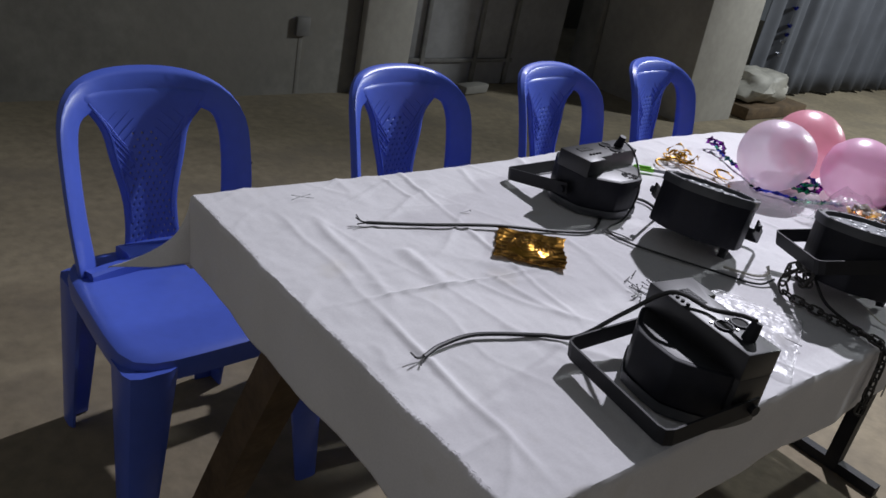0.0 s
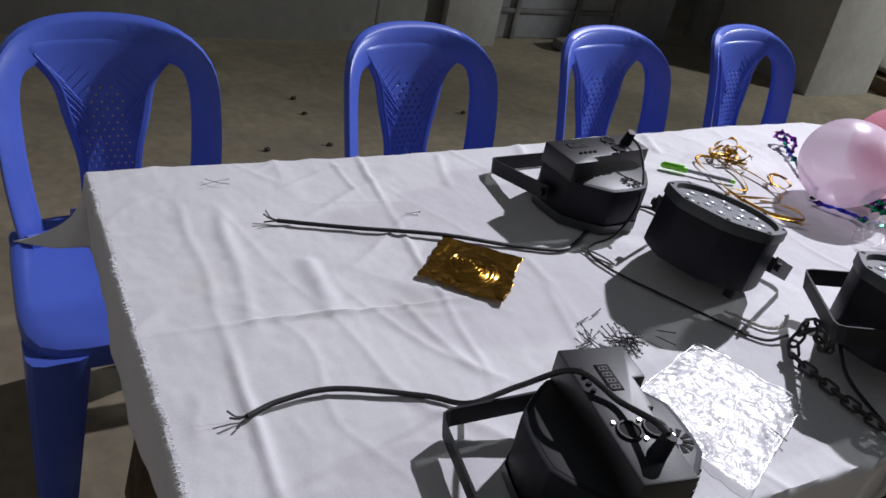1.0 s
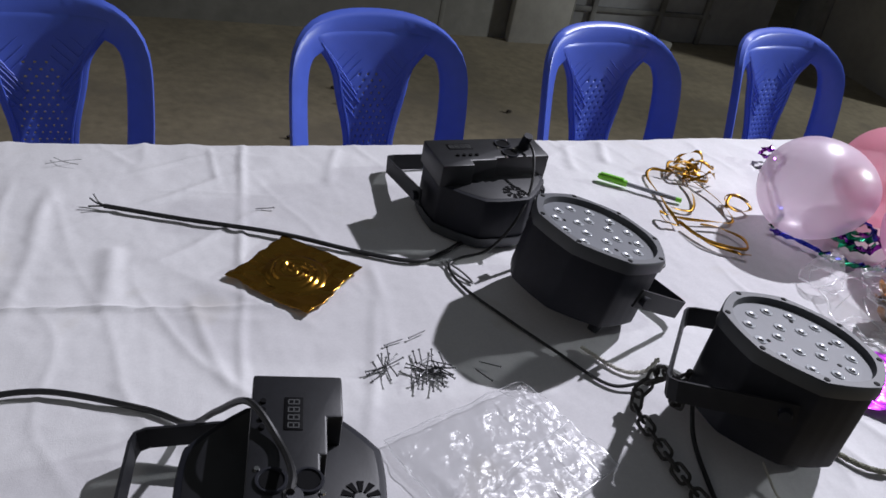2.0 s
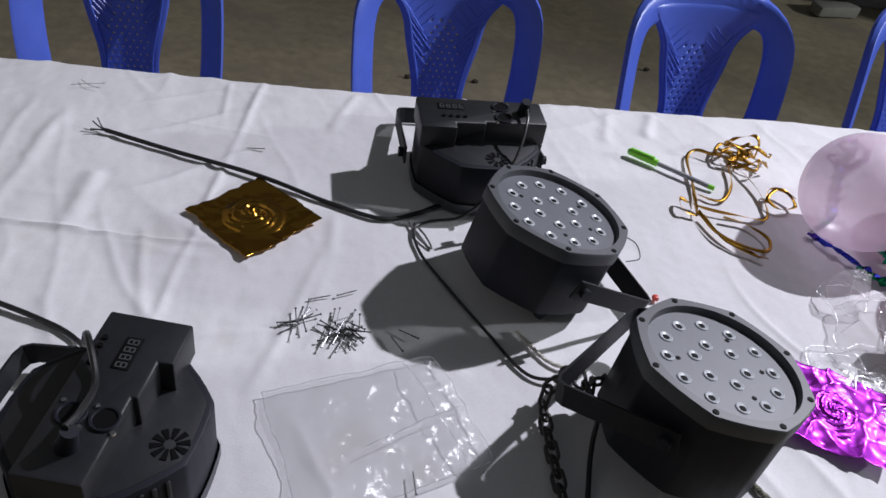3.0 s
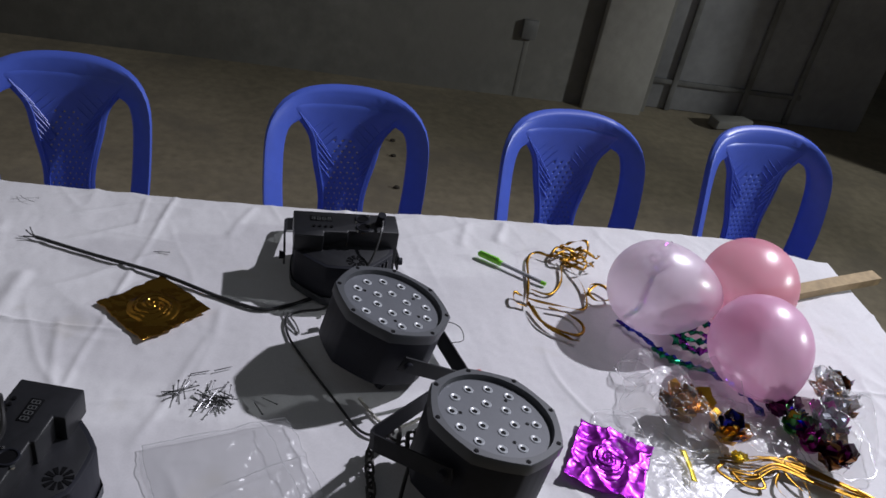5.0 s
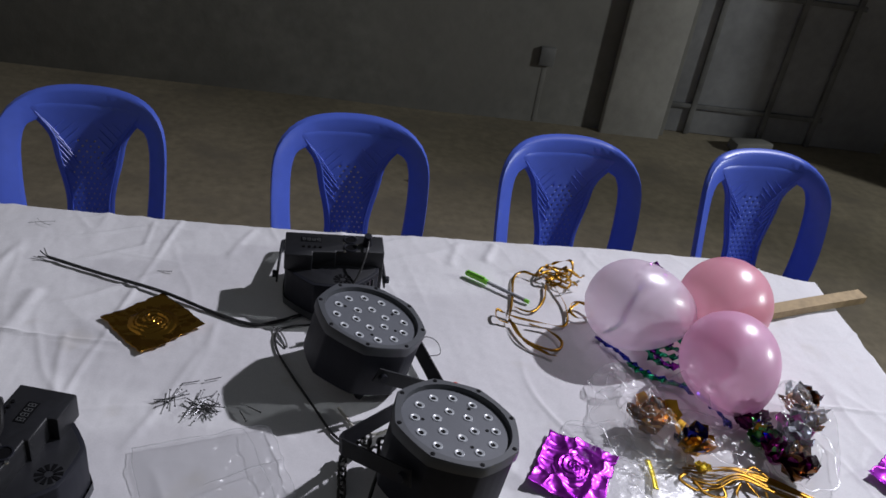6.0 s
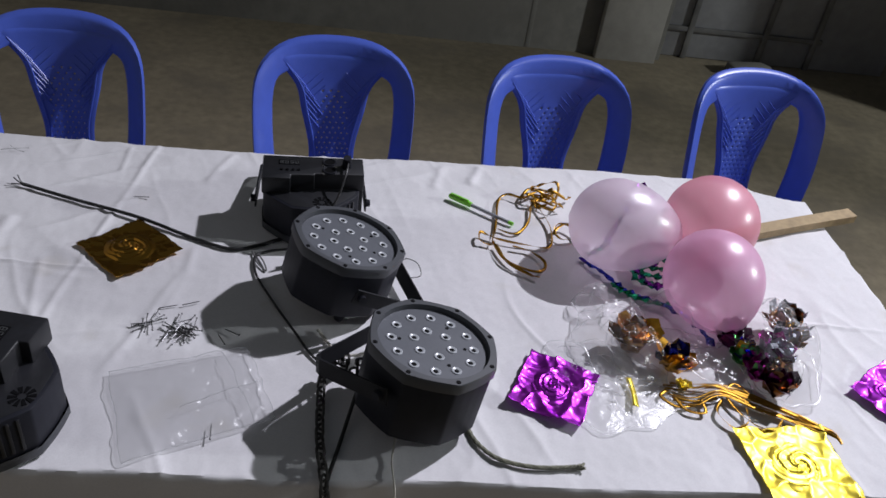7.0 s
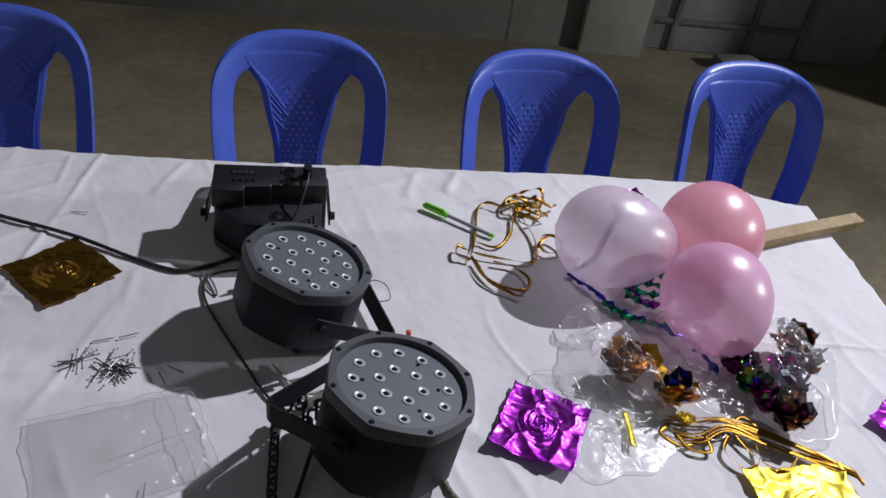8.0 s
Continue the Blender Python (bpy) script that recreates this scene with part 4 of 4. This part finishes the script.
def heap_place(cx, cy, rx, ry, high, seed, turn=0.0):
    def place(u, v):
        a = 2 * math.pi * u
        r = v
        wob = 1 + 0.22 * noise.noise(Vector((math.cos(a) * 2, math.sin(a) * 2, seed)))
        x, y = rx * r * wob * math.cos(a), ry * r * wob * math.sin(a)
        c, s = math.cos(turn), math.sin(turn)
        x, y = cx + x * c - y * s, cy + x * s + y * c
        h = high * (1 - r ** 3) * (0.8 + 0.5 * noise.noise(Vector((x * 11, y * 11, seed))))
        h += (0.030 * crumple(x, y, seed, 0.034) + 0.016 * crumple(x, y, seed + 3, 0.015)) * (1 - r * 0.55) * (0.02 + min(1, high / 0.05))
        return (x, y, T + 0.003 + max(0, h))
    return place


def creases(place, parent, seed, count):
    """Milkier strips laid on the rim and random lines for creases' bright glints."""
    rng = random.Random(seed)
    flat = [(-0.0005, -0.0002), (0.0005, -0.0002), (0.0005, 0.0003), (-0.0005, 0.0003)]
    lines = [[(k / 60, 0.985) for k in range(60)]]
    for _ in range(count):
        u, v, du, dv = rng.random(), rng.uniform(0.1, 0.9), rng.uniform(-0.22, 0.22), rng.uniform(-0.5, 0.5)
        lines.append([((u + du * k / 14) % 1, min(0.97, max(0.05, v + dv * k / 14))) for k in range(15)])
    for line in lines:
        path = [Vector(place(*q)) + Vector((0, 0, 0.0010)) for q in line]
        part("crease", add_sweep(bmesh.new(), path, flat), M_SEAM, parent)


bag = holder("plastic_bag", pose(0, 0, 0), "crumpled clear bag opened over bright foil rosettes", "plastic bag")
for name, cx, cy, rx, ry, high, seed, turn in (
        ("bag_side", 1.410, -0.535, 0.075, 0.095, 0.062, 1.1, 0.1),
        ("bag_neck", 1.378, -0.436, 0.030, 0.034, 0.040, 9.1, 0.6),
        ("bag_mouth", 1.545, -0.465, 0.098, 0.060, 0.060, 2.6, 0.1),
        ("bag_front", 1.505, -0.560, 0.115, 0.085, 0.030, 7.3, -0.2)):
    place = heap_place(cx, cy, rx, ry, high, seed, turn)
    creases(place, part(name, add_grid(bmesh.new(), 110, 40, place), M_FILM_BRIGHT, bag), int(seed * 10), 9)
for cx, cy, rx, ry, high, seed, turn, label in (
        (1.672, -0.545, 0.074, 0.112, 0.100, 4.4, -0.15, "crumpled clear bag packed with foil rosettes"),
        (1.368, -0.615, 0.105, 0.098, 0.006, 6.2, -0.6, "flattened clear plastic film on the cloth")):
    place = heap_place(cx, cy, rx, ry, high, seed, turn)
    ob = tagged(part("plastic_bag", add_grid(bmesh.new(), 110, 40, place), M_FILM_BRIGHT if high > 0.05 else M_FILM), label, "plastic bag")
    creases(place, ob, int(seed * 10), 16)


def rosette(x, y, z, r, mat, label, seed):
    """A rose of folded foil: overlapping petals round a bud, each petal one colour."""
    rng = random.Random(seed)
    shades = mat if isinstance(mat, (list, tuple)) else (mat,)
    core = bmesh.new()
    bmesh.ops.create_icosphere(core, subdivisions=2, radius=0.66 * r)
    for v in core.verts:
        v.co *= 1 + rng.uniform(-0.16, 0.10)
    ob = part("foil_rosette", core, shades[-1], smooth=False)
    for ring_no, (count, out, tilt) in enumerate(((6, 0.62, 20), (5, 0.42, 50), (3, 0.16, 78))):
        for k in range(count):
            a = 2 * math.pi * (k + 0.5 * ring_no + rng.uniform(-0.2, 0.2)) / count
            size = r * rng.uniform(0.66, 0.92)
            lean = radians(tilt + rng.uniform(-14, 14))
            m = Matrix.Rotation(a, 4, "Z") @ Matrix.Translation((out * r, 0, rng.uniform(-0.12, 0.2) * r)) @ Matrix.Rotation(-lean, 4, "Y") @ Matrix.Rotation(rng.uniform(-0.5, 0.5), 4, "X")
            bm, rows = bmesh.new(), []
            for i in range(4):
                f = i / 3
                w = size * (0.55 + 0.5 * f - 0.65 * f * f)
                bend = 0.35 * size * f * f
                rows.append([bm.verts.new(m @ Vector((size * (1.15 * f - 0.5), w * (j - 1), bend + (0.22 * size if j != 1 else 0.0) + rng.uniform(-0.07, 0.07) * size))) for j in range(3)])
            for r0, r1 in zip(rows, rows[1:]):
                for j in range(2):
                    bm.faces.new((r0[j], r0[j + 1], r1[j + 1], r1[j]))
            part("petal", bm, rng.choice(shades), ob, smooth=False)
    ob.matrix_basis = pose(x, y, z)
    return tagged(ob, label, "rosette", "foil rosettes in the bag")


F_GOLD = foil("gold_rosette_foil", (0.72, 0.38, 0.05), 0.32)
F_MAGENTA = foil("magenta_rosette_foil", (0.45, 0.03, 0.32), 0.32)
F_BLUE = foil("blue_rosette_foil", (0.02, 0.03, 0.30), 0.32)
F_GREEN = foil("green_rosette_foil", (0.12, 0.36, 0.12), 0.32)
F_PLUM = foil("plum_rosette_foil", (0.12, 0.02, 0.10), 0.32)
F_SILVER = foil("silver_rosette_foil", (0.40, 0.42, 0.47), 0.32)
F_BRONZE = foil("bronze_rosette_foil", (0.26, 0.12, 0.05), 0.32)
for x, y, r, mat, label in ((1.423, -0.535, 0.038, (F_GOLD, F_MAGENTA, F_BRONZE), "gold and magenta foil rosette in clear film"),
                            (1.482, -0.582, 0.033, (F_BLUE, F_BLUE, F_GOLD), "dark blue and gold foil rosette in clear film"),
                            (1.490, -0.620, 0.012, M_YELLOW, "small yellow gold foil curl in clear film"),
                            (1.603, -0.513, 0.032, (F_PLUM, F_MAGENTA, F_PLUM), "dark plum foil rosette in clear film"),
                            (1.612, -0.556, 0.030, (F_GOLD, F_BLUE, F_GREEN), "gold, blue and green foil rosette in clear film"),
                            (1.622, -0.592, 0.030, (F_GREEN, F_PLUM, F_MAGENTA), "green and plum foil rosette in clear film"),
                            (1.658, -0.562, 0.036, (F_MAGENTA, F_PLUM, F_SILVER), "mauve foil rosette in clear film"),
                            (1.698, -0.520, 0.035, (F_BRONZE, F_GOLD, F_SILVER), "bronze foil rosette in clear film"),
                            (1.712, -0.474, 0.040, (F_SILVER, F_SILVER, F_BRONZE), "silver grey foil rosette in clear film"),
                            (1.640, -0.622, 0.034, (F_PLUM, F_PLUM, F_BRONZE), "dark plum foil rosette in clear film")):
    rosette(x, y, T + r * 0.80, r, mat, label, int(x * 1000))

# ---- ribbons ----


def ribbon(points, width, mat, parent, seed, twist=2.0):
    path = smooth_path([(x, y, T + 0.002 + 0.55 * z) for x, y, z in points], 8)
    bm = bmesh.new()
    rows = []
    n = len(path)
    for i, p in enumerate(path):
        d = (path[min(i + 1, n - 1)] - path[max(i - 1, 0)]).normalized()
        side = d.cross(Vector((0, 0, 1)))
        side = side.normalized() if side.length > 1e-4 else Vector((1, 0, 0))
        a = twist * noise.noise(Vector((i * 0.06, seed, 0))) * 1.6
        w = (Matrix.Rotation(a, 3, d) @ side) * width / 2
        lift = Vector((0, 0, abs(w.z) + 0.0004))
        rows.append((bm.verts.new(p + w + lift), bm.verts.new(p - w + lift)))
    for r0, r1 in zip(rows, rows[1:]):
        bm.faces.new((r0[0], r0[1], r1[1], r1[0]))
    ob = part("strand", bm, mat, parent)
    s = ob.modifiers.new("thickness", "SOLIDIFY")
    s.thickness = 0.0003
    return ob


tangle = holder("curling_ribbon", pose(0, 0, 0), "tangle of shiny gold curling ribbon beside the pen", "ribbon")
for k, pts in enumerate((
        [(1.392, -0.063, 0.004), (1.366, -0.088, 0.01), (1.334, -0.082, 0.02), (1.305, -0.104, 0.012), (1.272, -0.090, 0.008), (1.252, -0.115, 0.004), (1.240, -0.190, 0.002), (1.222, -0.270, 0.004)],
        [(1.222, -0.270, 0.004), (1.200, -0.262, 0.010), (1.205, -0.236, 0.012), (1.235, -0.252, 0.006), (1.285, -0.262, 0.003), (1.335, -0.262, 0.004), (1.347, -0.205, 0.006), (1.338, -0.150, 0.008), (1.322, -0.105, 0.010)],
        [(1.225, -0.262, 0.008), (1.238, -0.312, 0.008), (1.268, -0.342, 0.012), (1.302, -0.346, 0.006), (1.318, -0.318, 0.006), (1.300, -0.285, 0.004), (1.262, -0.272, 0.006)],
        [(1.230, -0.270, 0.010), (1.248, -0.322, 0.004), (1.282, -0.352, 0.004), (1.300, -0.362, 0.008)],
        [(1.300, -0.100, 0.012), (1.322, -0.072, 0.020), (1.345, -0.092, 0.024), (1.332, -0.122, 0.016), (1.306, -0.115, 0.022), (1.312, -0.085, 0.014), (1.348, -0.110, 0.010), (1.378, -0.128, 0.012)],
        [(1.318, -0.128, 0.010), (1.346, -0.100, 0.018), (1.372, -0.112, 0.018), (1.360, -0.140, 0.010), (1.330, -0.118, 0.008)],
        [(1.240, -0.215, 0.004), (1.275, -0.225, 0.003), (1.305, -0.185, 0.004), (1.318, -0.130, 0.008)],
        [(1.350, -0.222, 0.006), (1.362, -0.196, 0.018), (1.388, -0.205, 0.022), (1.392, -0.232, 0.014), (1.366, -0.240, 0.010), (1.352, -0.218, 0.014), (1.378, -0.196, 0.026), (1.398, -0.216, 0.018)])):
    ribbon(pts, 0.0056, M_RIBBON, tangle, k * 3.7)

rnd = random.Random(5)
for k in range(5):
    cx, cy = 1.345 + rnd.uniform(-0.02, 0.03), -0.098 + rnd.uniform(-0.02, 0.02)
    a0 = rnd.uniform(0, 6)
    ribbon([(cx + (0.012 + 0.006 * n) * math.cos(a0 + n * 0.9) * rnd.uniform(0.7, 1.3), cy + (0.010 + 0.004 * n) * math.sin(a0 + n * 0.9), 0.006 + 0.05 * rnd.random()) for n in range(6)], 0.006, M_RIBBON, tangle, 80 + k * 3, 4.0)

bundle = holder("curling_ribbon", pose(0, 0, 0), "bundle of dull gold ribbon strands before the rosettes", "ribbon")
rnd = random.Random(11)
for k in range(7):
    o = (k - 3) * 0.007
    pts = [(1.458 + 0.02 * rnd.random(), -0.628 + o * 0.8, 0.004), (1.50, -0.636 + o, 0.010), (1.545, -0.628 + o * 0.5, 0.016 + 0.004 * rnd.random()), (1.595, -0.648 + o * 0.7, 0.014), (1.645, -0.672 + o * 0.5, 0.010), (1.690 + 0.01 * rnd.random(), -0.705 + o * 0.4, 0.016), (1.705, -0.722 + o * 0.3, 0.018)]
    ribbon(pts, 0.0042, M_RIBBON, bundle, 40 + k * 2.1)
ribbon([(1.548, -0.640, 0.010), (1.530, -0.672, 0.008), (1.548, -0.700, 0.006), (1.572, -0.690, 0.010), (1.580, -0.660, 0.012)], 0.0055, M_RIBBON, bundle, 61)
ribbon([(1.470, -0.640, 0.006), (1.482, -0.668, 0.008), (1.510, -0.672, 0.010), (1.512, -0.645, 0.012)], 0.0055, M_RIBBON, bundle, 65)
ribbon([(1.600, -0.640, 0.016), (1.575, -0.615, 0.024), (1.555, -0.640, 0.016), (1.580, -0.690, 0.006), (1.612, -0.700, 0.006), (1.640, -0.672, 0.012)], 0.0055, M_RIBBON, bundle, 72)
ribbon([(1.470, -0.622, 0.006), (1.448, -0.640, 0.008), (1.468, -0.660, 0.006), (1.500, -0.655, 0.006), (1.540, -0.640, 0.010)], 0.0055, M_RIBBON, bundle, 76)
scrap = holder("ribbon_scrap", pose(0, 0, 0), "short scrap of gold ribbon on clear film", "ribbon")
ribbon([(1.404, -0.605, 0.010), (1.405, -0.636, 0.008), (1.400, -0.668, 0.014)], 0.010, M_YELLOW, scrap, 70, 1.0)

# ---- tinsel garland under the balloons ----


def garland(name, points, width, mat, label, seed):
    """A twisted strip of faceted foil diamonds."""
    path = smooth_path([(x, y, T + 0.008 + z) for x, y, z in points], 10)
    marks, run = [path[0]], 0.0
    for a, b in zip(path, path[1:]):
        run += (b - a).length
        if run > width * 0.42:
            marks.append(b)
            run = 0.0
    bm = bmesh.new()
    rows = []
    n = len(marks)
    for i, p in enumerate(marks):
        d = (marks[min(i + 1, n - 1)] - marks[max(i - 1, 0)]).normalized()
        side = d.cross(Vector((0, 0, 1))).normalized()
        top = side.cross(d)
        a = 0.9 * i + noise.noise(Vector((i * 0.3, seed, 0)))
        w = width / 2 * (1.0 if i % 2 else 0.45)
        u, v = side * math.cos(a) + top * math.sin(a), top * math.cos(a) - side * math.sin(a)
        rows.append([bm.verts.new(p + u * w), bm.verts.new(p + v * w * 0.55), bm.verts.new(p - u * w), bm.verts.new(p - v * w * 0.55)])
    for r0, r1 in zip(rows, rows[1:]):
        for j in range(4):
            bm.faces.new((r0[j], r0[(j + 1) % 4], r1[(j + 1) % 4], r1[j]))
    bmesh.ops.recalc_face_normals(bm, faces=bm.faces[:])
    return tagged(part(name, bm, mat, smooth=False), label, "garland", "tinsel garlands")


M_TINSEL_BLUE = foil("blue_tinsel_foil", (0.04, 0.06, 0.45), 0.2, [(0.18, 0.18, 0.6), (0.04, 0.05, 0.5), (0.08, 0.04, 0.35)], 20)
M_TINSEL_GREEN = foil("green_tinsel_foil", (0.02, 0.30, 0.14), 0.2)
M_TINSEL_VIOLET = foil("violet_tinsel_foil", (0.30, 0.04, 0.45), 0.2)
garland("tinsel_garland", [(1.388, -0.294, 0), (1.420, -0.335, 0.002), (1.458, -0.388, 0), (1.52, -0.428, 0.004), (1.552, -0.480, 0.012), (1.570, -0.530, 0.008)], 0.016, M_TINSEL_BLUE, "blue twisted tinsel garland under pink balloons", 1)
garland("tinsel_garland", [(1.432, -0.366, 0), (1.455, -0.392, 0), (1.49, -0.418, 0.004), (1.54, -0.425, 0.004)], 0.016, M_TINSEL_GREEN, "green twisted tinsel garland on the cloth", 2)
garland("tinsel_garland", [(1.585, -0.045, 0.006), (1.560, -0.060, 0.010), (1.540, -0.090, 0.004), (1.515, -0.130, 0.002), (1.480, -0.190, 0.002), (1.445, -0.25, 0.0), (1.400, -0.285, 0.0)], 0.017, M_GARLAND, "blue and green tinsel garland behind a balloon", 3)
garland("tinsel_garland", [(1.565, -0.075, 0.008), (1.545, -0.050, 0.012), (1.575, -0.035, 0.016), (1.595, -0.062, 0.008), (1.570, -0.085, 0.004), (1.530, -0.110, 0.002)], 0.016, M_TINSEL_VIOLET, "violet and green tinsel curl on the cloth", 4)
for k, (mat, label) in enumerate(((M_TINSEL_GREEN, "green tinsel loop between the balloons"), (M_TINSEL_VIOLET, "violet tinsel loop between the balloons"), (M_GARLAND, "blue tinsel loop between the balloons"))):
    rr = random.Random(20 + k)
    pts = [(1.512 + 0.038 * math.cos(a + k) + rr.uniform(-0.008, 0.008), -0.352 + 0.030 * math.sin(a + k) + rr.uniform(-0.008, 0.008), 0.004 + 0.010 * k + rr.uniform(0, 0.012)) for a in (0, 1.2, 2.4, 3.6, 4.8, 6.0)]
    garland("tinsel_garland", pts, 0.017, mat, label, 8 + k)

# ---- loose threads on the cloth ----
for k, pts in enumerate(([(0.275, -0.064, 0), (0.295, -0.060, 0.002), (0.322, -0.050, 0)], [(0.285, -0.045, 0), (0.300, -0.060, 0.001), (0.318, -0.066, 0)]  )):
    ob = cord("thread", [(x, y, T + 0.004 + z) for x, y, z in pts], 0.0004, M_WIRE)
    tagged(ob, "loose grey thread lying on the cloth", "thread", "loose threads")

# ---- the far end of the yard ----
gate = holder("steel_gate", pose(0, 0, 0), "grey sheet steel gate with dark bars", "gate")
part("panel", add_box(bmesh.new(), (2.58, 2.766, 0.0), (4.0, 2.79, 3.2), 0.002), M_GATE, gate)
for x in (2.775, 3.215, 3.515):
    part("upright", add_box(bmesh.new(), (x - 0.016, 2.742, 0.0), (x + 0.016, 2.764, 3.2), 0.003), M_BARS, gate)
for z in (0.165, 0.81, 1.46, 2.1):
    part("rail", add_box(bmesh.new(), (2.58, 2.746, z - 0.013), (3.556, 2.766, z + 0.013), 0.003), M_BARS, gate)

bm = add_box(bmesh.new(), (1.825, 2.655, 0.325), (1.905, 2.682, 0.425), 0.004)
box = tagged(part("junction_box", bm, M_BARS), "small dark electrical box on the cement wall", "junction box")
bm = add_box(bmesh.new(), (1.852, 2.6775, 0.0), (1.878, 2.684, 0.325), 0.002)
tagged(part("conduit", bm, M_WALL), "plastered conduit below the junction box", "conduit")


def lump(name, x, y, z, size, mat, label, category, seed, flat=0.6):
    bm = bmesh.new()
    bmesh.ops.create_icosphere(bm, subdivisions=3, radius=1)
    for v in bm.verts:
        n = 1 + 0.35 * noise.noise(v.co * 1.6 + Vector((seed, 0, 0))) + 0.18 * abs(noise.noise(v.co * 5 + Vector((0, seed, 0))))
        v.co = Vector((v.co.x * size[0] * n, v.co.y * size[1] * n, max(-0.7 * size[2], v.co.z * size[2] * n)))
    ob = part(name, bm, mat)
    ob.matrix_basis = pose(x, y, z + 0.68 * size[2])
    return tagged(ob, label, category)


lump("sack", 5.45, 2.02, 0.10, (0.30, 0.22, 0.14), M_SACK, "crumpled pale plastic sack on a board", "sack", 2.0)
bm = add_box(bmesh.new(), (5.10, 1.80, 0.0), (5.95, 2.28, 0.09), 0.01)
tagged(part("board", bm, M_OLDWOOD), "dark timber board on the floor beside the pier", "board")
bm = add_box(bmesh.new(), (-0.12, -0.05, 0), (0.12, 0.05, 0.06), 0.012)
for v in bm.verts:
    v.co += 0.012 * noise.noise_vector(v.co * 14)
tagged(part("brick", bm, M_WALL, m=pose(3.10, 2.60, 0, 0, 0, 14)), "pale broken brick on the floor by the gate", "brick")
for k, (x, y) in enumerate(((1.166, 1.945), (1.160, 1.790), (1.90, 1.755), (0.91, 1.490), (1.163, 1.505))):
    lump("stone_chip", x, y, 0.0, (0.012, 0.008, 0.007), M_DEBRIS, "small dark stone chip on the dusty floor", "stone", k)


def curtain_place(u, v):
    x = 5.7 + 3.05 * u
    y = 2.25 + 0.03 * math.sin(x * 13 + 1.6 * math.sin(x * 3.1)) + 0.02 * math.sin(x * 29 + 2 * math.sin(x * 4)) + 0.02 * noise.noise(Vector((x * 6, v * 2, 0)))
    return (x, y, 0.02 + 3.1 * v)


curtain = part("curtain", add_grid(bmesh.new(), 180, 16, curtain_place), M_CURTAIN)
s = curtain.modifiers.new("thickness", "SOLIDIFY")
s.thickness = 0.004
tagged(curtain, "grey blue hanging curtain with soft folds", "curtain")
hanging = holder("hanging_tinsel", pose(0, 0, 0), "thin string of dark foil pieces hanging before the curtain", "tinsel")
part("string", add_sweep(bmesh.new(), [Vector((6.03, 2.222, 3.1)), Vector((6.03, 2.222, 1.6)), Vector((6.03, 2.222, 0.36))], ring(0.0015, 5), up=Vector((0, 1, 0))), M_WIRE, hanging)
for k, (x, z) in enumerate(((6.04, 0.53), (6.02, 0.47), (6.035, 0.74), (6.03, 0.37), (6.04, 0.60))):
    ob = rosette(x, 2.222, z, 0.022, F_SILVER if k % 2 else F_BLUE, "small foil piece", 90 + k)
    for key in ("category", "group"):
        del ob[key]
    ob.name, ob.parent = "foil_piece", hanging
